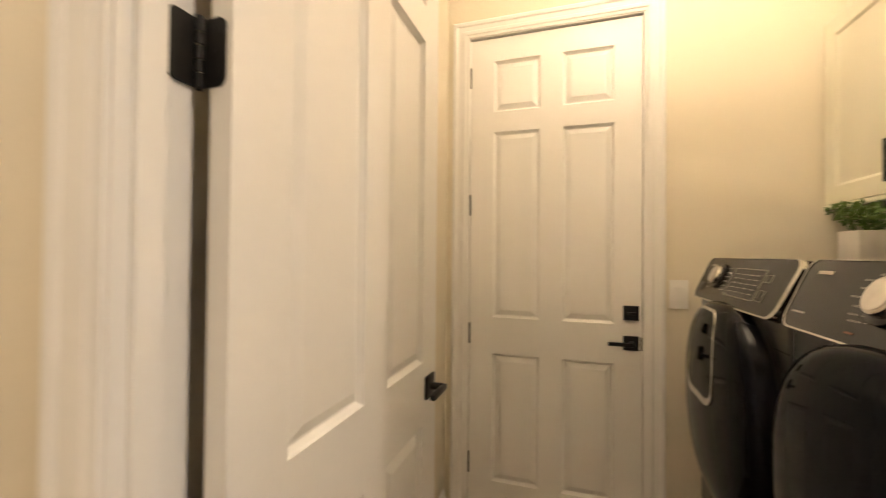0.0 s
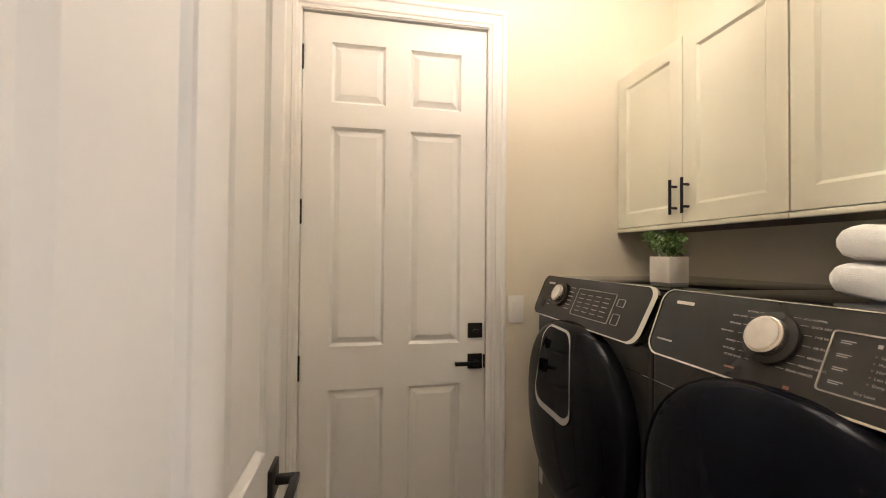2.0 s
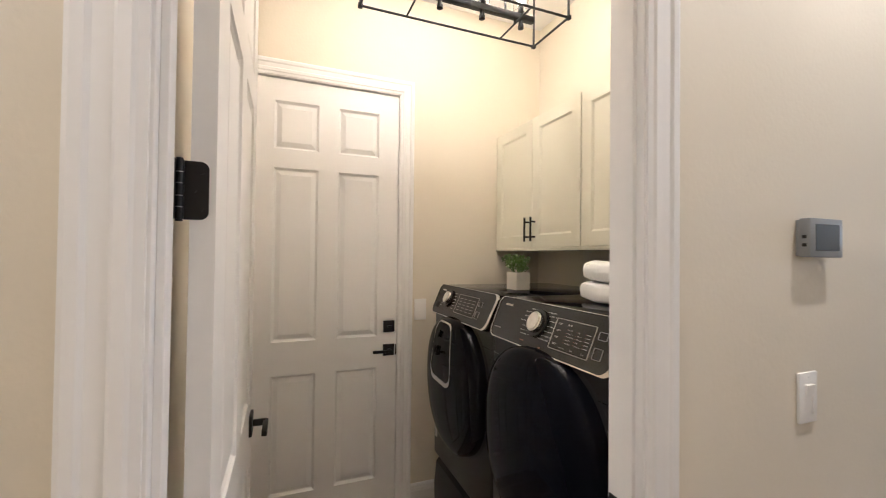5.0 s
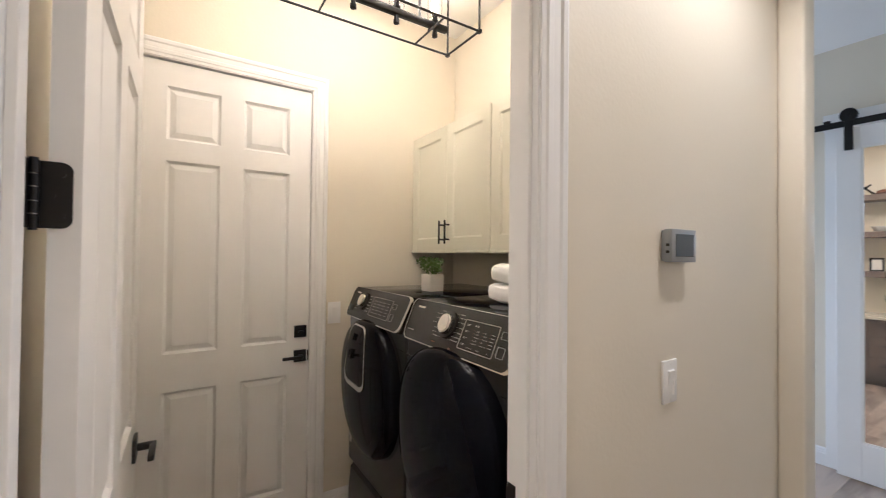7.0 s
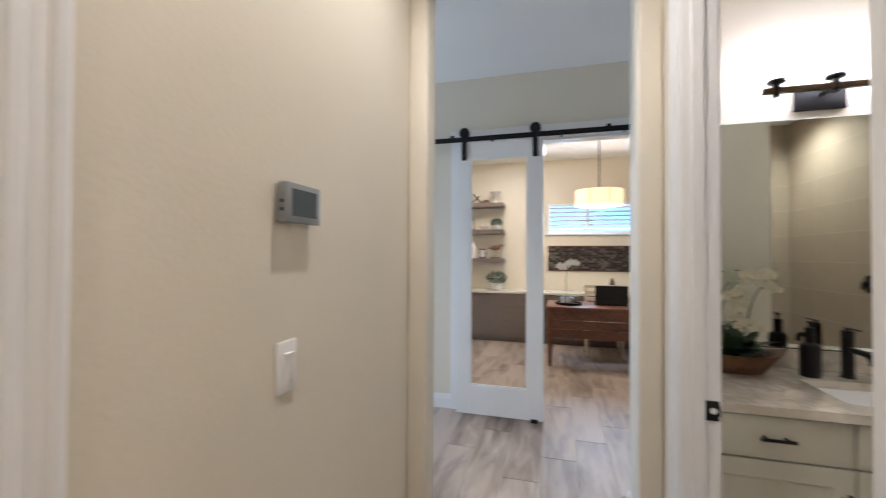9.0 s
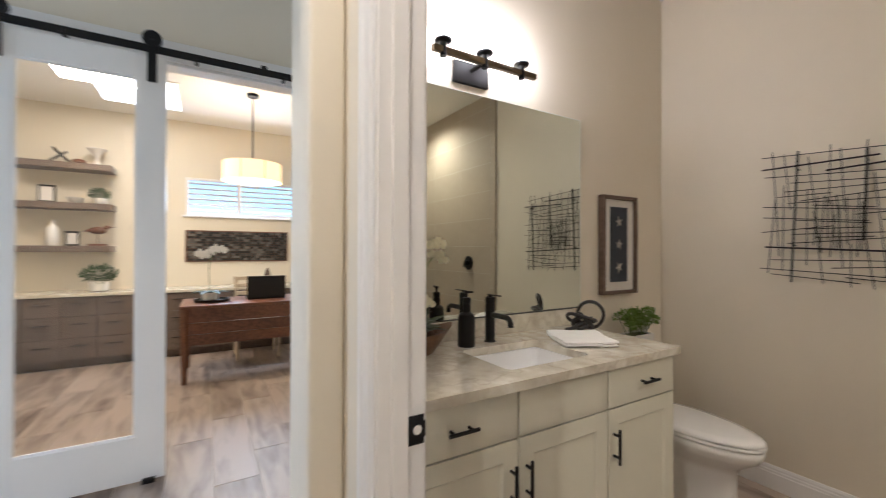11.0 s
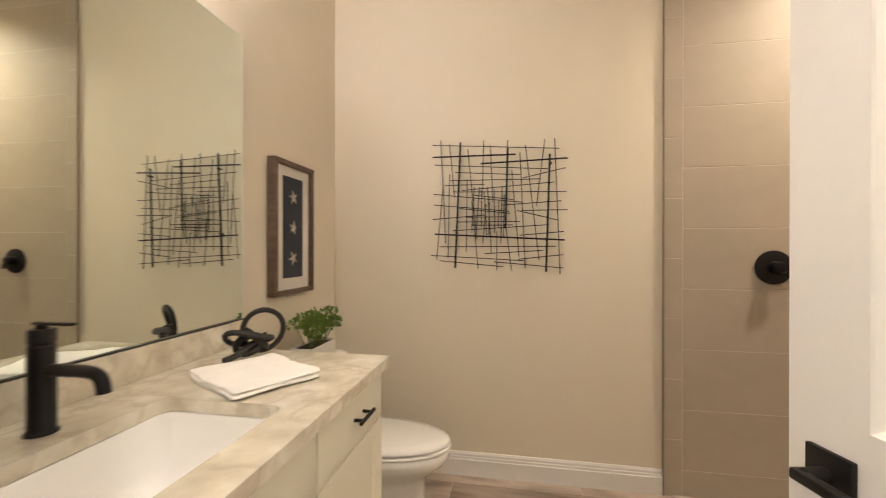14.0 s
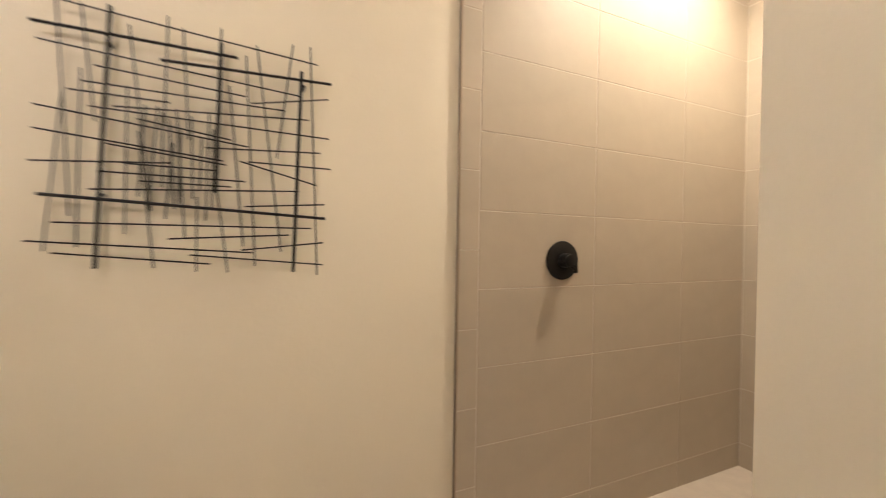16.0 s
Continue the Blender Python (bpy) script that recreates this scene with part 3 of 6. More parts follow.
def shower_tiles():
    wall = bpy.data.objects["wall_bath_south"]
    shared = {}

    def tile(parent, w, h, centre, rz):
        key = (round(w, 3), round(h, 3))
        if key not in shared:
            bm = bmesh.new()
            box(bm, -w / 2, 0, -h / 2, w / 2, 0.012, h / 2)
            es = [e for e in bm.edges if all(v.co.y > 0.01 for v in e.verts)]
            bmesh.ops.bevel(bm, geom=es, offset=0.0015, segments=1, affect="EDGES")
            bmesh.ops.recalc_face_normals(bm, faces=bm.faces)
            me = bpy.data.meshes.new("tile")
            bm.to_mesh(me)
            bm.free()
            me.materials.append(TILE)
            shared[key] = me
        ob = new("tile", shared[key])
        ob.parent = parent
        ob.matrix_local = pose(*centre, 0, 0, rz)
    step, j = 0.307, 0.003
    zs = [0.0] + [0.138 + step * i for i in range(10)] + [H]
    cols = ((0.811, 0.216), (0.216, -0.38), (-0.38, -0.910))
    for z0, z1 in zip(zs, zs[1:]):
        if z1 - z0 < 0.02:
            continue
        for x0, x1 in cols:
            tile(wall, x0 - x1 - j, z1 - z0 - j, ((x0 + x1) / 2, -3.02, (z0 + z1) / 2), 0)
        west = bpy.data.objects["wall_shower_west"]
        for y0, y1 in ((-3.006, -2.60), (-2.60, -2.01)):
            tile(west, y1 - y0 - j, z1 - z0 - j, (-0.91, (y0 + y1) / 2, (z0 + z1) / 2), -90)
        north = bpy.data.objects["wall_shower_north"]
        for x0, x1 in cols:
            tile(north, x0 - x1 - j, z1 - z0 - j, ((x0 + x1) / 2 - 0.03, -2.01, (z0 + z1) / 2), 180)
    es = [0.0] + [0.138 + step * (i + 0.5) for i in range(9)] + [H]
    for z0, z1 in zip(es, es[1:]):
        tile(wall, 0.901 - 0.811 - j, z1 - z0 - j, (0.856, -3.02, (z0 + z1) / 2), 0)
    bm = bmesh.new()
    box(bm, -0.910, -3.02, 0, 0.8985, -3.0092, H)
    part("grout", bm, GROUT, wall)
    bm = bmesh.new()
    box(bm, -0.9100, -3.009, 0, -0.8992, -2.021, H)
    part("grout", bm, GROUT, bpy.data.objects["wall_shower_west"])
    bm = bmesh.new()
    box(bm, -0.899, -2.0208, 0, 0.785, -2.010, H)
    part("grout", bm, GROUT, bpy.data.objects["wall_shower_north"])
    bm = bmesh.new()
    box(bm, 0.899, -3.02, 0, 0.904, -3.003, H)
    part("edge_trim", bm, mat("bronze_edge_trim", (0.30, 0.235, 0.175), 0.4, metal=0.3), wall)


shower_tiles()
SHFLOOR = mat("shower_floor_tile", (0.52, 0.45, 0.37), 0.5, var=0.08, scale=14.0, bump=0.3, bump_scale=60.0)
tagged(block("shower_floor", -0.898, -3.008, -0.002, 0.85, -2.022, 0.006, SHFLOOR), "pale beige mosaic shower floor", "floor", kind="structure")


def shower_valve():
    v = thing("shower_valve", (0.407, -3.006, 1.172), "round matt black shower valve on the tile wall", "shower valve")
    bm = bmesh.new()
    rod(bm, (0, 0, 0), (0, 0.012, 0), 0.083, 40)
    part("escutcheon", bm, BLACK, v, round_by=0.003)
    bm = bmesh.new()
    rod(bm, (0, 0.012, 0), (0, 0.05, 0), 0.030, 28)
    rod(bm, (0, 0.05, 0), (0, 0.062, 0), 0.026, 28)
    body = part("knob", bm, BLACK, v, round_by=0.002)
    bm = bmesh.new()
    box(bm, -0.045, 0.038, -0.052, -0.030, 0.052, -0.018)
    rod(bm, (0, 0.045, -0.01), (-0.038, 0.045, -0.04), 0.007, 12)
    part("lever", bm, BLACK, body, round_by=0.002)


shower_valve()


def can_light(name, x, y):
    c = thing(name, (x, y, H), "white recessed ceiling downlight, lit", "downlight")
    bm = bmesh.new()
    lathe(bm, ((0.052, -0.0005), (0.085, -0.0005), (0.085, -0.004), (0.080, -0.008), (0.056, -0.009), (0.052, -0.006)), seg=36)
    part("trim_ring", bm, WHITE, c)
    bm = bmesh.new()
    rod(bm, (0, 0, -0.006), (0, 0, -0.002), 0.05, 32)
    part("lens", bm, CAN_GLOW, c)


# The can at x -0.75 is an added housing for the hall fill.
for cx, cy in ((-0.2, -2.56), (1.33, -0.03), (-0.75, -0.09)):
    can_light("recessed_downlight", cx, cy)

# ---- bathroom: vanity ----


def bar_pull(parent, centre, length, axis, out, name="pull"):
    """A square-bar pull with two posts; axis along y or z, standing off in -x."""
    x, y, z = centre
    bm = bmesh.new()
    h = length / 2
    if axis == "y":
        rod(bm, (x - out, y - h, z), (x - out, y + h, z), 0.0058, 12)
        for s in (-0.62, 0.62):
            rod(bm, (x, y + s * h, z), (x - out, y + s * h, z), 0.0052, 10)
    else:
        rod(bm, (x - out, y, z - h), (x - out, y, z + h), 0.0058, 12)
        for s in (-0.62, 0.62):
            rod(bm, (x, y, z + s * h), (x - out, y, z + s * h), 0.0052, 10)
    return part(name, bm, BLACK, parent, "matt black bar pull")


def slab_front(name, parent, x, y0, y1, z0, z1, material, rail=0.0, label=""):
    """A drawer or door front facing -x; with rail given, a shaker frame with a sloped recessed panel."""
    bm = bmesh.new()
    t = 0.02
    if not rail:
        box(bm, x, y0, z0, x + t, y1, z1)
        return part(name, bm, material, parent, label, round_by=0.0025)
    steps = ((0.0, 0.0), (rail, 0.0), (rail + 0.010, 0.008), (rail + 0.012, 0.008))
    rings = []
    for i, d in steps:
        rings.append([bm.verts.new(p) for p in ((x + d, y0 + i, z0 + i), (x + d, y1 - i, z0 + i), (x + d, y1 - i, z1 - i), (x + d, y0 + i, z1 - i))])
    back = [bm.verts.new((x + t, y, z)) for y, z in ((y0, z0), (y1, z0), (y1, z1), (y0, z1))]
    for lo, hi in zip([back] + rings, rings):
        for i in range(4):
            bm.faces.new((lo[i], lo[(i + 1) % 4], hi[(i + 1) % 4], hi[i]))
    bm.faces.new(rings[-1])
    bm.faces.new(list(reversed(back)))
    return part(name, bm, material, parent, label, smooth=15)


def vanity():
    v = thing("vanity_cabinet", (0, 0, 0), "cream shaker bathroom vanity with black bar pulls", "vanity")
    bm = bmesh.new()
    box(bm, 2.117, -2.098, 0.10, 2.698, -0.7075, 0.6)
    box(bm, 2.117, -2.098, 0.6, 2.137, -0.724, 0.862)
    box(bm, 2.137, -2.098, 0.6, 2.698, -2.08, 0.862)
    box(bm, 2.137, -0.742, 0.6, 2.698, -0.7075, 0.862)
    box(bm, 2.17, -2.098, 0.0, 2.698, -0.7075, 0.10)
    part("body", bm, CABINET, v)
    X = 2.097
    for y0, y1, pull in ((-1.1925, -0.735, True), (-1.6455, -1.2005, False), (-2.096, -1.6535, True)):
        dr = slab_front("drawer_front", v, X, y0, y1, 0.7015, 0.852, CABINET)
        if pull:
            bar_pull(dr, (X, (y0 + y1) / 2 if y0 > -1.5 else -1.895, 0.779), 0.105, "y", 0.028)
        do = slab_front("cabinet_door", v, X, y0, y1, 0.115, 0.6955, CABINET, rail=0.062)
        py = {-1.1925: -1.163, -1.6455: -1.230, -2.096: -1.683}[y0]
        bar_pull(do, (X, py, 0.557), 0.135, "z", 0.028)
    c = thing("vanity_countertop", (0, 0, 0), "beige veined quartz countertop with backsplash and sink cut-out", "countertop")
    bm = bmesh.new()
    x0, x1, y0, y1 = 2.075, 2.699, -2.117, -0.7065
    sx0, sx1, sy0, sy1, r = 2.180, 2.498, -1.652, -1.224, 0.03
    z0, z1 = 0.862, 0.895
    n = 6
    hole = []
    for cx, cy, a0 in ((sx1 - r, sy1 - r, 0), (sx0 + r, sy1 - r, 90), (sx0 + r, sy0 + r, 180), (sx1 - r, sy0 + r, 270)):
        for i in range(n + 1):
            a = radians(a0 + 90 * i / n)
            hole.append((cx + r * math.cos(a), cy + r * math.sin(a)))
    outer = [(x1, y1), (x0, y1), (x0, y0), (x1, y0)]
    for z in (z0, z1):
        ov = [bm.verts.new((x, y, z)) for x, y in outer]
        hv = [bm.verts.new((x, y, z)) for x, y in hole]
        m = n + 1
        for k in range(4):
            seg_ = hv[k * m:(k + 1) * m]
            for a, b in zip(seg_, seg_[1:]):
                bm.faces.new((ov[k], b, a))
            nx = hv[((k + 1) * m) % len(hv)]
            bm.faces.new((ov[k], ov[(k + 1) % 4], nx, seg_[-1]))
        if z == z0:
            o0, h0 = ov, hv
        else:
            for i in range(4):
                bm.faces.new((o0[i], o0[(i + 1) % 4], ov[(i + 1) % 4], ov[i]))
            for i in range(len(hv)):
                bm.faces.new((h0[i], hv[i], hv[(i + 1) % len(hv)], h0[(i + 1) % len(hv)]))
    part("slab", bm, QUARTZ, c)
    bm = bmesh.new()
    box(bm, 2.679, y0, z1, 2.699, y1, 0.985)
    part("backsplash", bm, QUARTZ, c, round_by=0.0015, seg=1)
    s = thing("sink_basin", (0, 0, 0), "white undermount rectangular ceramic sink", "sink")
    bm = bmesh.new()
    rings = []
    cx, cy = (sx0 + sx1) / 2, (sy0 + sy1) / 2
    for k, z in ((1.04, z0 - 0.001), (1.0, z0 - 0.002), (0.97, 0.80), (0.92, 0.745), (0.80, 0.727), (0.1, 0.722)):
        rings.append([bm.verts.new((cx + (x - cx) * k, cy + (y - cy) * k, z)) for x, y in hole])
    for lo, hi in zip(rings, rings[1:]):
        for i in range(len(hole)):
            bm.faces.new((lo[i], lo[(i + 1) % len(hole)], hi[(i + 1) % len(hole)], hi[i]))
    bm.faces.new(rings[-1])
    part("bowl", bm, mat("bright_ceramic", (0.93, 0.925, 0.91), 0.12, var=0.01, coat=0.4), s, smooth=60)
    bm = bmesh.new()
    rod(bm, (cx + 0.03, cy, 0.722), (cx + 0.03, cy, 0.727), 0.024, 24)
    part("drain", bm, BLACK, s, "matt black drain")


vanity()


def curve_mesh(name, points, radius, material, parent, label="", cyclic=False, taper=None, res=6):
    """A smooth round tube through a few points, turned into a mesh."""
    cu = bpy.data.curves.new(name, "CURVE")
    cu.dimensions, cu.bevel_depth, cu.bevel_resolution, cu.resolution_u, cu.use_fill_caps = "3D", radius, 3, res, True
    sp = cu.splines.new("NURBS")
    sp.points.add(len(points) - 1)
    for i, (p, q) in enumerate(zip(sp.points, points)):
        p.co = (*q, 1)
        if taper:
            p.radius = taper[0] + (taper[1] - taper[0]) * i / (len(points) - 1)
    sp.use_endpoint_u, sp.use_cyclic_u, sp.order_u = not cyclic, cyclic, 4
    tmp = bpy.data.objects.new(name, cu)
    scene.collection.objects.link(tmp)
    me = bpy.data.meshes.new_from_object(tmp.evaluated_get(bpy.context.evaluated_depsgraph_get()))
    bpy.data.objects.remove(tmp)
    me.materials.clear()
    me.materials.append(material)
    for f in me.polygons:
        f.use_smooth = True
    ob = new(name, me)
    ob.parent = parent
    if label:
        ob["label"] = label
    return ob


def faucet():
    f = thing("faucet", (2.578, -1.444, 0.895), "matt black single-hole bathroom faucet", "faucet")
    bm = bmesh.new()
    lathe(bm, ((0.027, 0), (0.027, 0.004), (0.0235, 0.006), (0.0225, 0.010), (0.0225, 0.172), (0.021, 0.174), (0.021, 0.178), (0.0225, 0.180), (0.0225, 0.203), (0.0205, 0.206)), seg=32)
    part("column", bm, BLACK, f)
    curve_mesh("spout", [(0, 0, 0.125), (-0.03, 0, 0.126), (-0.08, 0, 0.127), (-0.115, 0, 0.127), (-0.137, 0, 0.122), (-0.146, 0, 0.105), (-0.147, 0, 0.088)], 0.0125, BLACK, f)
    bm = bmesh.new()
    rod(bm, (0, 0, 0.206), (0, 0, 0.216), 0.010, 16)
    box(bm, -0.075, -0.0065, 0.214, 0.018, 0.0065, 0.2195)
    part("lever", bm, BLACK, f, round_by=0.0015)


faucet()


def soap_dispenser():
    s = thing("soap_dispenser", (2.555, -1.296, 0.895), "matt black soap pump bottle on the counter", "soap dispenser")
    bm = bmesh.new()
    lathe(bm, ((0.036, 0), (0.038, 0.003), (0.038, 0.125), (0.034, 0.140), (0.022, 0.149), (0.019, 0.150)), seg=32)
    part("bottle", bm, BLACK, s)
    bm = bmesh.new()
    lathe(bm, ((0.0185, 0.150), (0.0185, 0.182), (0.017, 0.184), (0.017, 0.188), (0.0185, 0.189), (0.0185, 0.212), (0.016, 0.215)), seg=28)
    part("collar", bm, BLACK, s)
    bm = bmesh.new()
    rod(bm, (0, 0, 0.215), (0, 0, 0.234), 0.006, 14)
    lathe(bm, ((0.010, 0.234), (0.012, 0.238), (0.010, 0.243)), seg=18)
    rod(bm, (0.008, 0, 0.238), (-0.038, -0.006, 0.241), 0.0045, 12)
    part("pump", bm, BLACK, s)


soap_dispenser()


def folded_towel(name, at, rz, length, width, thick, layers, label, seed, sag=0.0, lump=0.0075):
    """A folded towel: soft rounded layers, wavy along the edges, with a rolled front fold."""
    rnd = random.Random(seed)
    t = thing(name, at, label, "towel", rz=rz)
    bm = bmesh.new()
    nx, ny = 28, 14
    for k in range(layers):
        z0 = thick / layers * k
        th = thick / layers
        grid = []
        ph = rnd.uniform(0, 6)
        for i in range(nx + 1):
            u = i / nx
            x = (u - 0.5) * (length - 0.006 * k)
            end = min(1.0, min(u, 1 - u) * 17)
            sec = []
            for j in range(2 * ny):
                a = 2 * math.pi * j / (2 * ny)
                ca, sa = math.cos(a), math.sin(a)
                y = math.copysign(abs(ca) ** 0.28, ca) * width / 2 * (0.94 + 0.06 * end ** 0.5) + 0.003 * math.sin(9 * u + ph)
                hz = th * (0.35 + 0.63 * end ** 0.5) / 2
                z = z0 + th / 2 + math.copysign(abs(sa) ** 0.31, sa) * hz
                z += lump * (noise.noise(Vector((x * 6 + ph, y * 7, k * 3.0 + z * 5))) + 0.4 * noise.noise(Vector((x * 26 + ph, y * 26, z * 30))) + 0.5 * abs(noise.noise(Vector((x * 13 + 3 * y + ph, y * 9, 2.0))))) + sag * (u - 0.5) ** 2
                sec.append(bm.verts.new((x, y, z)))
            grid.append(sec)
        m = 2 * ny
        for a, b in zip(grid, grid[1:]):
            for j in range(m):
                bm.faces.new((a[j], a[(j + 1) % m], b[(j + 1) % m], b[j]))
        bm.faces.new(grid[0])
        bm.faces.new(list(reversed(grid[-1])))
    part("cloth", bm, TOWEL, t, smooth=80)
    return t


folded_towel("hand_towel", (2.378, -1.822, 0.8955), -29, 0.295, 0.245, 0.024, 2, "white folded hand towel on the counter beside the sink", 3)


def knot():
    k = thing("knot_sculpture", (2.53, -2.025, 0.895), "glossy black coiled knot sculpture on the counter", "sculpture")
    GLOSS = mat("black_glaze", (0.009, 0.0085, 0.008), 0.3, var=0.1, coat=0.3)

    def ring(centre, u, v, ru, rv, wob, name, r):
        u, v = Vector(u).normalized(), Vector(v).normalized()
        w = u.cross(v)
        pts = []
        for i in range(16):
            a = 2 * math.pi * i / 16
            pts.append(Vector(centre) + u * ru * math.cos(a) + v * rv * math.sin(a) + w * wob * math.sin(2 * a + 0.6))
        curve_mesh(name, pts, r, GLOSS, k, cyclic=True)
    ring((-0.022, -0.028, 0.085), (0.77, 0.63, 0), (-0.1, 0.1, 1), 0.066, 0.073, 0.006, "loop", 0.0092)
    ring((0.006, 0.010, 0.062), (0.77, 0.60, 0.12), (-0.55, 0.60, 0.55), 0.074, 0.042, 0.008, "loop", 0.0095)
    ring((-0.002, -0.004, 0.050), (0.6, 0.55, 0.55), (-0.3, 0.5, 0.8), 0.046, 0.034, 0.010, "coil", 0.0115)
    ring((0.008, 0.008, 0.042), (0.7, 0.6, -0.35), (0.3, 0.2, 0.86), 0.042, 0.028, 0.006, "coil", 0.0115)
    curve_mesh("tail", [(-0.035, -0.030, 0.070), (0.0, 0.0, 0.045), (0.012, 0.035, 0.022), (0.022, 0.075, 0.0105), (0.028, 0.100, 0.0105)], 0.0105, GLOSS, k)


knot()


def leaf_ball(bm, centre, radii, count, size, seed, flat=0.6):
    """Many small bent leaves scattered through a rounded clump."""
    rnd = random.Random(seed)
    for _ in range(count):
        while True:
            p = Vector((rnd.uniform(-1, 1), rnd.uniform(-1, 1), rnd.uniform(-1, 1)))
            if 0.25 < p.length < 1.0 + 0.12 * noise.noise(p * 3):
                break
        q = Vector(centre) + Vector((p.x * radii[0], p.y * radii[1], p.z * radii[2]))
        out = (p.normalized() + Vector((rnd.uniform(-0.7, 0.7), rnd.uniform(-0.7, 0.7), rnd.uniform(-0.2, 0.9)))).normalized()
        side = out.cross(Vector((rnd.uniform(-1, 1), rnd.uniform(-1, 1), rnd.uniform(-1, 1)))).normalized()
        nrm = out.cross(side)
        s = size * rnd.uniform(0.6, 1.25)
        w = s * flat / 2
        vs = [bm.verts.new(v) for v in (q, q + out * s * 0.5 + side * w + nrm * s * 0.08, q + out * s, q + out * s * 0.5 - side * w + nrm * s * 0.08, q + out * s * 0.5 - nrm * s * 0.06)]
        bm.faces.new((vs[0], vs[1], vs[4]))
        bm.faces.new((vs[1], vs[2], vs[4]))
        bm.faces.new((vs[2], vs[3], vs[4]))
        bm.faces.new((vs[3], vs[0], vs[4]))


def twigs(bm, base, tips, r):
    for t in tips:
        mid = (Vector(base) + Vector(t)) / 2 + Vector((0.006, -0.004, 0.01))
        rod(bm, base, mid, r, 6)
        rod(bm, mid, t, r * 0.8, 6)


def open_pot(bm, hx, hy, h, wall=0.006, taper=0.0):
    """A rectangular open pot."""
    rings = []
    for kx, ky, z in ((hx - taper, hy - taper, 0), (hx, hy, h), (hx - wall, hy - wall, h), (hx - wall - taper * 0.3, hy - wall - taper * 0.3, h * 0.72)):
        rings.append([bm.verts.new(p) for p in ((-kx, -ky, z), (kx, -ky, z), (kx, ky, z), (-kx, ky, z))])
    for lo, hi in zip(rings, rings[1:]):
        for i in range(4):
            bm.faces.new((lo[i], lo[(i + 1) % 4], hi[(i + 1) % 4], hi[i]))
    bm.faces.new(list(reversed(rings[0])))
    bm.faces.new(rings[-1])


def tank_plant():
    p = thing("potted_plant", (2.565, -2.518, 0.735), "small bushy green plant in a white rectangular planter", "plant")
    bm = bmesh.new()
    open_pot(bm, 0.052, 0.115, 0.088)
    part("planter", bm, MATT_WHITE, p, round_by=0.0015, seg=1)
    bm = bmesh.new()
    box(bm, -0.0455, -0.1085, 0.05, 0.0455, 0.1085, 0.079)
    part("soil", bm, SOIL, p, "dark soil")
    rnd = random.Random(8)
    tips = [(rnd.uniform(-0.08, 0.06), rnd.uniform(-0.12, 0.115), rnd.uniform(0.145, 0.225)) for _ in range(22)]
    for q in tips:
        bm = bmesh.new()
        rod(bm, (q[0] * 0.3, q[1] * 0.6, 0.076), q, 0.0022, 6)
        part("stem", bm, STEM, p)
    bm = bmesh.new()
    for i, q in enumerate(tips):
        leaf_ball(bm, (q[0], q[1], q[2]), (0.026, 0.028, 0.020), 55, 0.017, 40 + i, 0.75)
    part("leaves", bm, LEAF_VIVID, p)


def rounded_rect(hw, hh, r, n=5):
    pts = []
    for cx, cy, a0 in ((hw - r, hh - r, 0), (-hw + r, hh - r, 90), (-hw + r, -hh + r, 180), (hw - r, -hh + r, 270)):
        for i in range(n + 1):
            a = radians(a0 + 90 * i / n)
            pts.append((cx + r * math.cos(a), cy + r * math.sin(a)))
    return pts


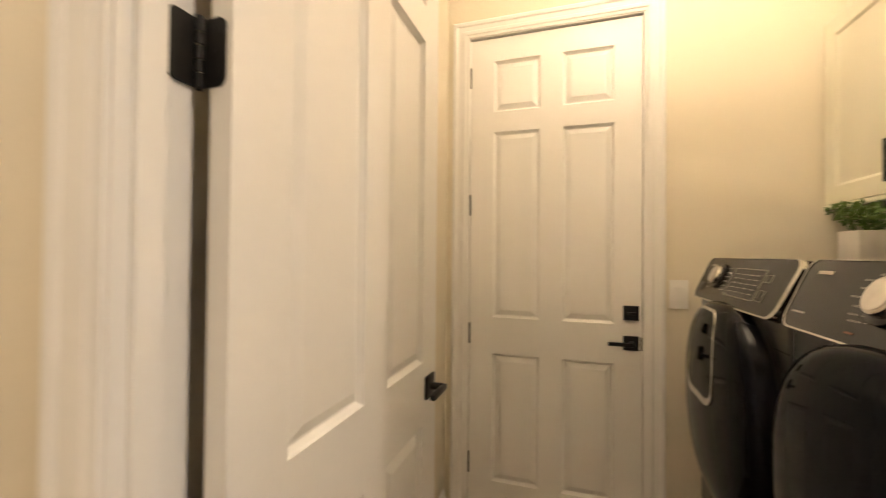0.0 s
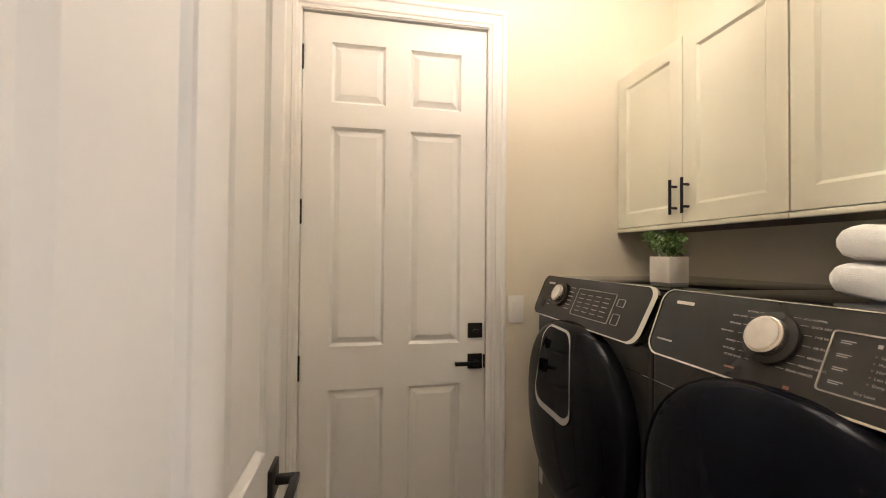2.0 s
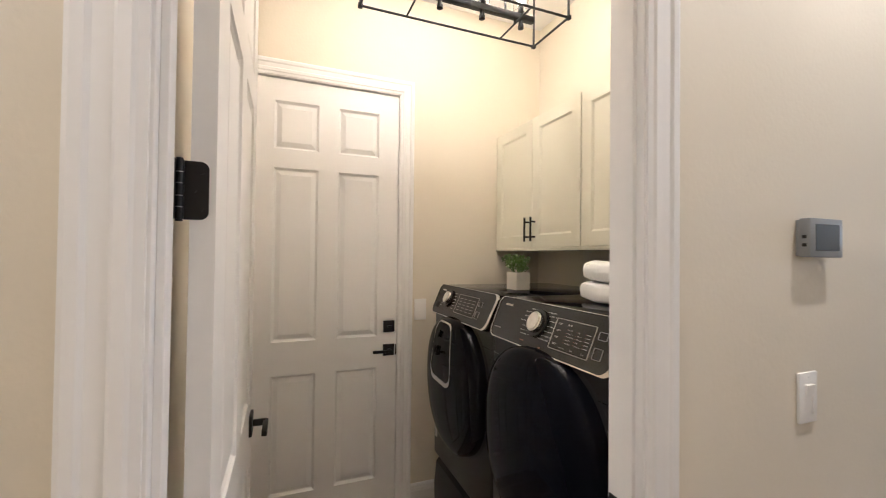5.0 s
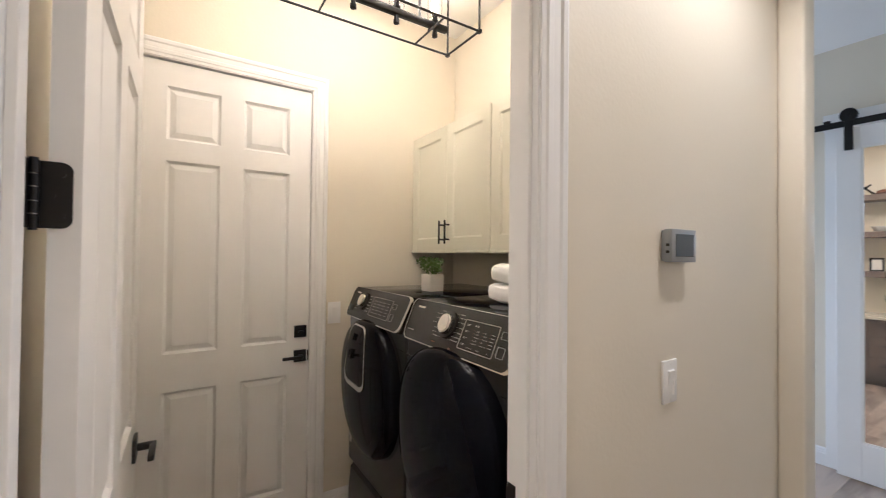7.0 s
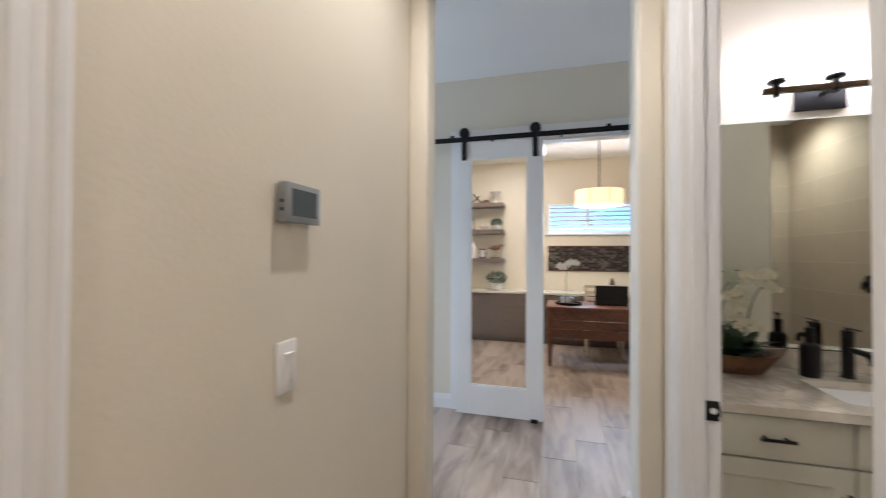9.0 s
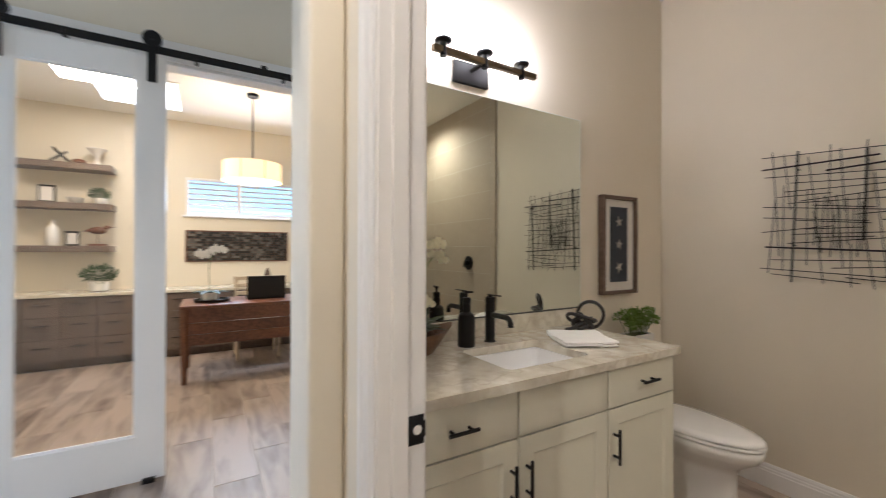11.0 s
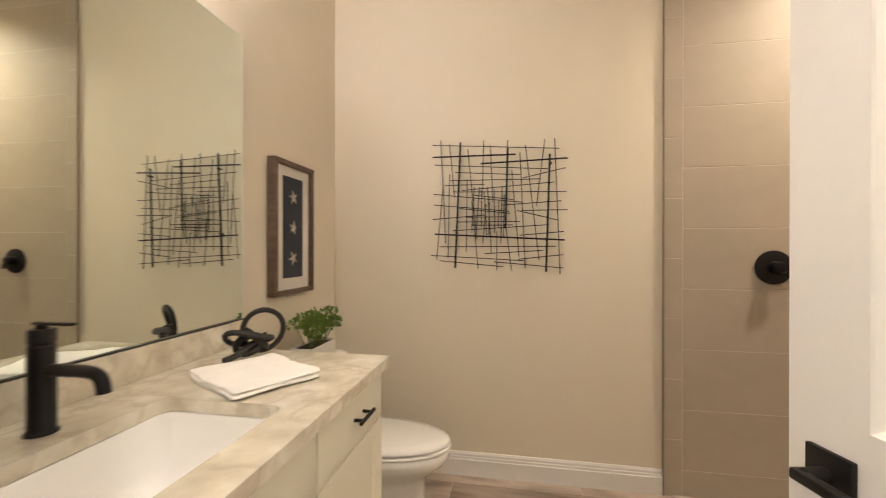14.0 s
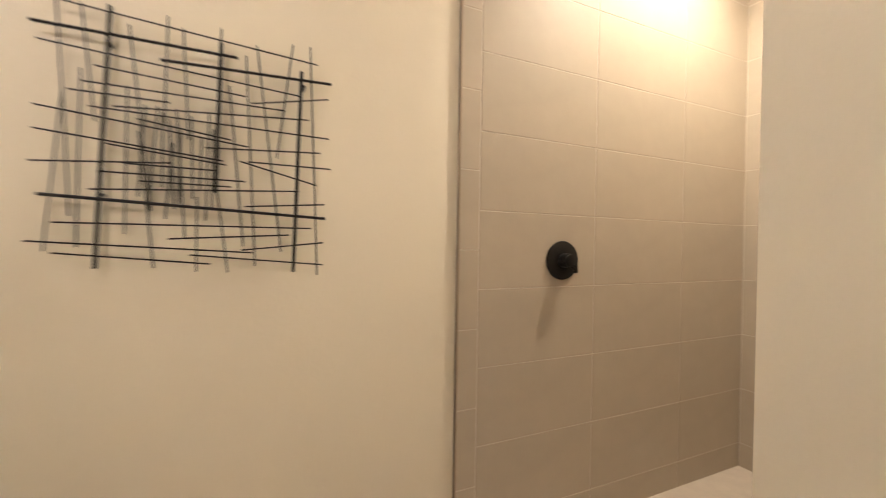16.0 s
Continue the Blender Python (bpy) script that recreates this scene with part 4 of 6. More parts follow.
def toilet():
    t = thing("toilet", (2.315, -2.575, 0), "white two-piece toilet beside the vanity", "toilet")
    # bowl points towards -x from the tank
    def oval(k, sx, cx, z, n=28, front=1.0):
        return [(cx + sx * math.cos(2 * math.pi * i / n) * (front if math.cos(2 * math.pi * i / n) < 0 else 0.75), k * math.sin(2 * math.pi * i / n), z) for i in range(n)]

    def loft(rings):
        bm = bmesh.new()
        vs = [[bm.verts.new(p) for p in r] for r in rings]
        n = len(vs[0])
        for a, b in zip(vs, vs[1:]):
            for i in range(n):
                bm.faces.new((a[i], a[(i + 1) % n], b[(i + 1) % n], b[i]))
        bm.faces.new(list(reversed(vs[0])))
        bm.faces.new(vs[-1])
        return bm
    bm = loft([oval(0.118, 0.285, 0.01, 0.0), oval(0.115, 0.278, 0.01, 0.03), oval(0.110, 0.272, 0.01, 0.10), oval(0.110, 0.272, 0.01, 0.205), oval(0.122, 0.286, 0.008, 0.240), oval(0.172, 0.350, -0.003, 0.295), oval(0.184, 0.37, -0.005, 0.330), oval(0.184, 0.37, -0.005, 0.357), oval(0.176, 0.36, -0.005, 0.363)])
    part("bowl", bm, CERAMIC, t, smooth=60)
    bm = loft([oval(0.168, 0.354, -0.006, 0.363), oval(0.178, 0.366, -0.006, 0.367), oval(0.186, 0.376, -0.006, 0.370), oval(0.186, 0.376, -0.006, 0.377), oval(0.180, 0.368, -0.006, 0.381)])
    part("seat", bm, CERAMIC, t, smooth=60)
    bm = loft([oval(0.166, 0.352, -0.006, 0.381), oval(0.176, 0.364, -0.006, 0.386), oval(0.184, 0.374, -0.006, 0.389), oval(0.184, 0.374, -0.006, 0.397), oval(0.175, 0.362, -0.006, 0.406), oval(0.14, 0.30, -0.003, 0.411)])
    part("lid", bm, CERAMIC, t, smooth=60)
    def slab_ring(hx, hy, r, z):
        return [(0.275 + x, y, z) for x, y in rounded_rect(hx, hy, r, 6)]
    bm = loft([slab_ring(0.070, 0.172, 0.04, 0.345), slab_ring(0.078, 0.180, 0.045, 0.365), slab_ring(0.085, 0.190, 0.045, 0.700)])
    part("tank", bm, CERAMIC, t, smooth=50)
    bm = loft([slab_ring(0.092, 0.198, 0.05, 0.700), slab_ring(0.096, 0.203, 0.052, 0.704), slab_ring(0.096, 0.203, 0.052, 0.723), slab_ring(0.091, 0.198, 0.05, 0.731), slab_ring(0.080, 0.186, 0.042, 0.735)])
    part("tank_lid", bm, CERAMIC, t, smooth=60)
    bm = bmesh.new()
    rod(bm, (0.195, 0.12, 0.655), (0.176, 0.12, 0.655), 0.013, 14)
    rod(bm, (0.178, 0.12, 0.655), (0.176, 0.055, 0.650), 0.006, 10)
    part("flush_lever", bm, CHROME, t)


toilet()
tank_plant()

# mirror, picture, vanity light, wire art
m = thing("wall_mirror", (0, 0, 0), "large frameless rectangular wall mirror above the vanity", "mirror")
bm = bmesh.new()
box(bm, 0, -0.71, 0.991, 0.005, 0.71, 2.078)
part("glass", bm, MIRROR, m).matrix_local = pose(2.688, -1.480, 0, 0, 0, 0.4)
EDGE_GLASS = mat("polished_glass_edge", (0.80, 0.83, 0.76), 0.12, var=0.05, spec=0.8)
for ey0, ey1, ez0, ez1 in ((-0.7135, -0.7102, 0.991, 2.081), (0.7102, 0.7135, 0.991, 2.081), (-0.7102, 0.7102, 2.0782, 2.081)):
    bm = bmesh.new()
    box(bm, -0.0012, ey0, ez0, 0.005, ey1, ez1)
    part("polished_edge", bm, EDGE_GLASS, m).matrix_local = pose(2.688, -1.480, 0, 0, 0, 0.4)
bm = bmesh.new()
box(bm, 2.682, -2.192, 0.9865, 2.6995, -0.768, 0.991)
part("channel", bm, mat("mirror_channel", (0.05, 0.05, 0.045), 0.4, metal=0.5), m)


def picture():
    p = thing("framed_picture", (0, 0, 0), "brown wooden shadow-box frame with three starfish on dark slate", "picture")
    x0, x1, y0, y1, z0, z1, w = 2.658, 2.699, -2.690, -2.356, 1.050, 1.658, 0.022
    for a in ((y0, y1, z0, z0 + w), (y0, y1, z1 - w, z1), (y0, y0 + w, z0 + w, z1 - w), (y1 - w, y1, z0 + w, z1 - w)):
        part("frame_bar", (lambda b: (box(b, x0, a[0], a[2], x1, a[1], a[3]), b)[1])(bmesh.new()), FRAME_WOOD, p, round_by=0.0015, seg=1)
    block("mat_board", x0 + 0.020, y0 + w, z0 + w, x1, y1 - w, z1 - w, mat("mat_board", (0.72, 0.69, 0.64), 0.9), p, "cream mat board")
    block("inset", x0 + 0.017, -2.608, 1.125, x0 + 0.019, -2.440, 1.590, NAVY, p, "dark slate-blue inset")
    for zc, r, turn in ((1.498, 0.039, 10), (1.357, 0.038, -8), (1.214, 0.041, 25)):
        bm = bmesh.new()
        c = Vector((x0 + 0.006, -2.523, zc))
        top = bm.verts.new(c)
        pts = []
        for i in range(10):
            a = radians(turn + 36 * i)
            rr = r if i % 2 == 0 else r * 0.28
            pts.append(bm.verts.new((x0 + 0.0165, c.y + rr * math.sin(a), c.z + rr * math.cos(a))))
        for i in range(10):
            bm.faces.new((top, pts[i], pts[(i + 1) % 10]))
        bm.faces.new(pts)
        part("starfish", bm, STAR, p, "pale dried starfish", smooth=10)


picture()


def vanity_light():
    v = thing("vanity_light", (0, 0, 0), "black and brass three-bulb bar light above the mirror, lit", "wall light")
    bm = bmesh.new()
    box(bm, 2.678, -1.508, 2.118, 2.699, -1.305, 2.222)
    part("backplate", bm, BLACK, v, round_by=0.003)
    bm = bmesh.new()
    rod(bm, (2.678, -1.407, 2.185), (2.578, -1.407, 2.185), 0.011, 16)
    part("arm", bm, BLACK, v)
    bm = bmesh.new()
    box(bm, 2.566, -1.724, 2.174, 2.592, -1.133, 2.200)
    part("bar", bm, BRASS, v, "aged brass square bar", round_by=0.002)
    for y in (-1.187, -1.411, -1.633):
        bm = bmesh.new()
        lathe(bm, ((0.015, -0.030), (0.016, 0.02), (0.018, 0.028), (0.037, 0.034), (0.039, 0.040), (0.034, 0.046), (0.020, 0.048)), at=(2.579, y, 2.19), seg=28)
        s = part("socket_cup", bm, BLACK, v)
        bm = bmesh.new()
        lathe(bm, ((0.014, 0.048), (0.022, 0.055), (0.036, 0.075), (0.041, 0.095), (0.036, 0.115), (0.020, 0.130), (0.004, 0.135)), at=(2.579, y, 2.19), seg=24)
        bl = part("bulb", bm, GLOBE_GLOW, s, "frosted globe bulb, lit", smooth=80)
        bl.visible_shadow = False


vanity_light()


def wire_art():
    a = thing("wire_wall_art", (0, 0, 0), "black metal wall art of crossed wires", "wall art")

    def P(u, v, y):
        return (2.103 - u * 0.725, y, 1.865 - v * 0.738)
    heavy = ((0.0, 0.13, 0.63, 0.13, 1), (0.37, 0.19, 1.0, 0.17, 1), (0.02, 0.71, 0.98, 0.755, 1), (0.215, 0.025, 0.175, 0.965, 0), (0.57, 0.08, 0.555, 0.67, 0), (0.875, 0.135, 0.85, 0.985, 0))
    across = ((0.0, 0.04, 0.94, 0.10), (0.02, 0.19, 0.87, 0.245), (0.175, 0.25, 0.66, 0.28), (0.14, 0.31, 0.81, 0.315), (0.10, 0.345, 0.40, 0.345), (0.23, 0.385, 0.905, 0.34),
              (0.16, 0.395, 0.99, 0.41), (0.01, 0.41, 0.67, 0.48), (0.52, 0.50, 0.955, 0.475), (0.01, 0.49, 0.58, 0.545), (0.0, 0.60, 0.41, 0.57), (0.64, 0.54, 0.94, 0.615),
              (0.185, 0.62, 0.66, 0.62), (0.31, 0.645, 0.61, 0.645), (0.16, 0.685, 0.87, 0.645), (0.66, 0.72, 0.975, 0.695))
    across2 = ((0.06, 0.805, 0.92, 0.80), (0.40, 0.855, 0.83, 0.83), (-0.01, 0.87, 0.69, 0.905), (0.06, 0.91, 0.54, 0.95), (0.47, 0.915, 0.97, 0.955), (0.65, 0.895, 0.97, 0.86),
               (0.68, 0.305, 0.985, 0.24), (0.67, 0.54, 1.0, 0.54), (0.30, 0.42, 0.61, 0.46), (0.21, 0.52, 0.59, 0.56), (0.26, 0.585, 0.56, 0.585))
    up = ((0.06, 0.0, 0.08, 0.36), (0.13, 0.03, 0.17, 0.44), (0.27, 0.075, 0.34, 0.75), (0.39, 0.015, 0.38, 0.42), (0.44, 0.05, 0.46, 0.47), (0.57, 0.02, 0.565, 0.12),
          (0.66, 0.11, 0.70, 0.96), (0.70, 0.06, 0.80, 0.90), (0.84, 0.025, 0.78, 0.51), (0.91, 0.02, 0.95, 1.0), (0.08, 0.34, 0.03, 0.905), (0.08, 0.345, 0.10, 0.78),
          (0.13, 0.26, 0.12, 0.89), (0.30, 0.46, 0.35, 0.965), (0.36, 0.36, 0.33, 0.76))
    up2 = ((0.41, 0.49, 0.385, 0.78), (0.42, 0.36, 0.45, 0.85), (0.49, 0.69, 0.49, 0.98), (0.53, 0.36, 0.52, 0.78), (0.60, 0.24, 0.655, 0.88), (0.56, 0.67, 0.60, 0.985), (0.265, 0.30, 0.26, 0.84), (0.375, 0.38, 0.375, 0.66), (0.395, 0.40, 0.415, 0.74), (0.435, 0.44, 0.43, 0.72), (0.47, 0.38, 0.475, 0.70), (0.505, 0.46, 0.50, 0.66), (0.32, 0.36, 0.30, 0.70), (0.545, 0.42, 0.54, 0.74))
    for u0, v0, u1, v1, h in heavy:
        bm = bmesh.new()
        y = -2.985 if h else -2.992
        rod(bm, P(u0, v0, y), P(u1, v1, y), 0.0044 if h else 0.0054, 8)
        part("bar", bm, BLACK, a)
    for rows, y in ((across, -2.981), (across2, -2.981), (up, -2.997), (up2, -2.997)):
        for u0, v0, u1, v1 in rows:
            bm = bmesh.new()
            rod(bm, P(u0, v0, y), P(u1, v1, y), 0.0023, 6)
            part("wire", bm, BLACK, a)
    for u, v in ((0.21, 0.155), (0.885, 0.20), (0.19, 0.70), (0.865, 0.75)):
        bm = bmesh.new()
        p = P(u, v, -3.02)
        rod(bm, p, (p[0], -2.983, p[2]), 0.0045, 10)
        part("stand_off", bm, BLACK, a)


wire_art()


def bent_leaf(bm, base, direction, length, width, droop, n=7):
    """A long strap leaf that rises and bends over."""
    d = Vector(direction).normalized()
    side = d.cross(Vector((0, 0, 1)))
    side = side.normalized() if side.length > 0.01 else Vector((1, 0, 0))
    flat = Vector((d.x, d.y, 0))
    flat = flat.normalized() if flat.length > 0.01 else Vector((1, 0, 0))
    prev = None
    for i in range(n + 1):
        t = i / n
        c = Vector(base) + d * length * t + flat * droop * 0.5 * t * t - Vector((0, 0, 1)) * droop * t * t
        w = width * (math.sin(math.pi * min(1, t * 0.93 + 0.07)) ** 0.7) / 2
        row = [bm.verts.new(c - side * w + Vector((0, 0, w * 0.35))), bm.verts.new(c), bm.verts.new(c + side * w + Vector((0, 0, w * 0.35)))]
        if prev:
            bm.faces.new((prev[0], row[0], row[1], prev[1]))
            bm.faces.new((prev[1], row[1], row[2], prev[2]))
        prev = row


def blossom(bm, at, facing, size, seed):
    """An orchid flower: two wide petals, three sepals, a small lip."""
    rnd = random.Random(seed)
    n = Vector(facing).normalized()
    u = n.cross(Vector((0, 0, 1))).normalized()
    v = u.cross(n)
    c = Vector(at)
    for ang, ln, wd in ((0, 1.0, 0.95), (180, 1.0, 0.95), (90, 0.95, 0.6), (218, 0.9, 0.55), (322, 0.9, 0.55)):
        a = radians(ang + rnd.uniform(-8, 8))
        d = u * math.cos(a) + v * math.sin(a)
        s = d.cross(n)
        L, W = size * ln * 0.5, size * wd * 0.28
        pts = [c, c + d * L * 0.35 + s * W + n * size * 0.06, c + d * L * 0.8 + s * W * 0.8 + n * size * 0.05, c + d * L + n * size * rnd.uniform(-0.05, 0.1), c + d * L * 0.8 - s * W * 0.8 + n * size * 0.05, c + d * L * 0.35 - s * W + n * size * 0.06]
        mid = bm.verts.new(c + d * L * 0.55 - n * size * 0.02)
        vs = [bm.verts.new(p) for p in pts]
        for i in range(6):
            bm.faces.new((mid, vs[i], vs[(i + 1) % 6]))
    for k in range(4):
        a = k * math.pi / 2
        bmesh.ops.create_icosphere(bm, subdivisions=1, radius=size * 0.06, matrix=Matrix.Translation(c + n * size * 0.08 + u * math.cos(a) * size * 0.04 + v * math.sin(a) * size * 0.04))


def orchid_bowl():
    o = thing("orchid_bowl", (2.532, -1.004, 0.895), "white orchids with dark leaves in a boat-shaped wooden bowl", "plant")
    bm = bmesh.new()
    n = 28
    rings = []
    for k, z, lift in ((0.50, 0.0, 0.0), (0.54, 0.002, 0.0), (0.77, 0.046, 0.012), (1.0, 0.088, 0.030), (0.955, 0.089, 0.029), (0.74, 0.066, 0.016), (0.4, 0.055, 0.0)):
        ring = []
        for i in range(n):
            a = 2 * math.pi * i / n
            ca, sa = math.cos(a), math.sin(a)
            y = 0.202 * k * math.copysign(abs(ca) ** 0.9, ca)
            x = 0.088 * k * math.copysign(abs(sa) ** 1.25, sa)
            ring.append(bm.verts.new((x, y, z + lift * abs(ca) ** 3)))
        rings.append(ring)
    for lo, hi in zip(rings, rings[1:]):
        for i in range(n):
            bm.faces.new((lo[i], lo[(i + 1) % n], hi[(i + 1) % n], hi[i]))
    bm.faces.new(list(reversed(rings[0])))
    bm.faces.new(rings[-1])
    part("bowl", bm, CLAY, o, "reddish-brown wooden boat bowl", smooth=60)
    bm = bmesh.new()
    rnd = random.Random(5)
    for i in range(70):
        q = (rnd.uniform(-0.045, 0.045), rnd.uniform(-0.15, 0.15), rnd.uniform(0.062, 0.080))
        bmesh.ops.create_icosphere(bm, subdivisions=1, radius=rnd.uniform(0.006, 0.012), matrix=Matrix.Translation(q))
    part("bark", bm, mat("moss_bark", (0.10, 0.055, 0.025), 0.95, var=0.4, scale=60.0), o)
    bm = bmesh.new()
    for i in range(78):
        a = rnd.uniform(0, 2 * math.pi)
        d = (math.cos(a) * 0.6 - 0.12, math.sin(a) * 0.85, rnd.uniform(0.6, 1.7))
        bent_leaf(bm, (rnd.uniform(-0.04, 0.03), rnd.uniform(-0.035, 0.12), 0.07), d, rnd.uniform(0.11, 0.185), rnd.uniform(0.042, 0.074), rnd.uniform(0.015, 0.075))
    part("leaves", bm, LEAF_DARK, o, smooth=60)
    sprays = (([(0, 0.08, 0.07), (-0.01, 0.095, 0.22), (-0.02, 0.075, 0.32), (-0.025, 0.04, 0.37), (-0.025, -0.02, 0.440), (-0.025, -0.09, 0.455), (-0.02, -0.14, 0.455)], 9, 0.64),
              ([(-0.01, 0.0, 0.07), (-0.02, -0.03, 0.2), (-0.025, -0.045, 0.29), (-0.02, -0.07, 0.37), (-0.02, -0.105, 0.405), (-0.02, -0.14, 0.40)], 5, 0.76),
              ([(-0.02, 0.07, 0.07), (-0.03, 0.08, 0.25), (-0.03, 0.05, 0.36), (-0.035, 0.0, 0.385), (-0.04, -0.012, 0.34), (-0.04, 0.0, 0.28), (-0.045, 0.0, 0.23)], 13, 0.34),
              ([(0, 0.05, 0.07), (-0.03, 0.065, 0.2), (-0.045, 0.035, 0.25), (-0.05, -0.02, 0.235), (-0.05, -0.055, 0.215)], 6, 0.52))
    k = 0
    for pts, count, start in sprays:
        st = curve_mesh("stem", pts, 0.0026, STEM, o)
        bm = bmesh.new()
        for i in range(count):
            t = start + (1 - start) * i / max(1, count - 1)
            s = t * (len(pts) - 1)
            a, b = Vector(pts[int(min(s, len(pts) - 2))]), Vector(pts[int(min(s, len(pts) - 2)) + 1])
            p = a.lerp(b, s - int(min(s, len(pts) - 2))) + Vector((rnd.uniform(-0.022, 0.012), rnd.uniform(-0.015, 0.015), rnd.uniform(-0.025, 0.008)))
            blossom(bm, p, (-1, rnd.uniform(-0.4, 0.9), rnd.uniform(-0.3, 0.3)), rnd.uniform(0.040, 0.056), 70 + k)
            k += 1
        part("blossoms", bm, PETAL, st, "creamy white orchid blossoms", smooth=70)


orchid_bowl()


# ---- laundry ----


def words(name, text, size, m, material, parent):
    """Raised lettering with the built-in font, as a mesh."""
    cu = bpy.data.curves.new(name, "FONT")
    cu.body, cu.size, cu.extrude, cu.resolution_u = text, size, 0.0002, 2
    tmp = bpy.data.objects.new(name, cu)
    scene.collection.objects.link(tmp)
    me = bpy.data.meshes.new_from_object(tmp.evaluated_get(bpy.context.evaluated_depsgraph_get()))
    bpy.data.objects.remove(tmp)
    me.materials.clear()
    me.materials.append(material)
    ob = new(name, me)
    ob.parent = parent
    ob.matrix_local = m
    return ob


def ring_strip(bm, outer, inner, y0, y1):
    """A closed flat frame between two outlines in x and z, from y0 to y1."""
    n = len(outer)
    o0, o1 = [bm.verts.new((p[0], y0, p[1])) for p in outer], [bm.verts.new((p[0], y1, p[1])) for p in outer]
    i0, i1 = [bm.verts.new((p[0], y0, p[1])) for p in inner], [bm.verts.new((p[0], y1, p[1])) for p in inner]
    for k in range(n):
        j = (k + 1) % n
        for a, b in ((o0, o1), (o1, i1), (i1, i0), (i0, o0)):
            bm.faces.new((a[k], a[j], b[j], b[k]))


def superellipse(hw, hh, e, n=48, tilt=0.0):
    pts = []
    for i in range(n):
        a = 2 * math.pi * i / n
        c, q = math.cos(a), math.sin(a)
        x = hw * math.copysign(abs(c) ** (2 / e), c)
        z = hh * math.copysign(abs(q) ** (2 / e), q)
        pts.append((x * (1 + tilt * z / hh), z))
    return pts


def bulge(bm, outline, y0, depth, rings=7, cx=0.0, cz=0.0, edge=0.3):
    """A domed cap over an outline in x and z, swelling towards -y."""
    rows = []
    for k in range(rings + 1):
        t = (k / rings) ** 1.8
        sc, d = 1 - t, depth * math.sin(math.pi / 2 * t) ** edge
        if k == rings:
            rows.append([bm.verts.new((cx, y0 - depth, cz))])
        else:
            rows.append([bm.verts.new((cx + p[0] * sc, y0 - d, cz + p[1] * sc)) for p in outline])
    n = len(outline)
    for a, b in zip(rows, rows[1:]):
        for i in range(n):
            j = (i + 1) % n
            if len(b) == 1:
                bm.faces.new((a[i], a[j], b[0]))
            else:
                bm.faces.new((a[i], a[j], b[j], b[i]))
    bm.faces.new(list(reversed(rows[0])))


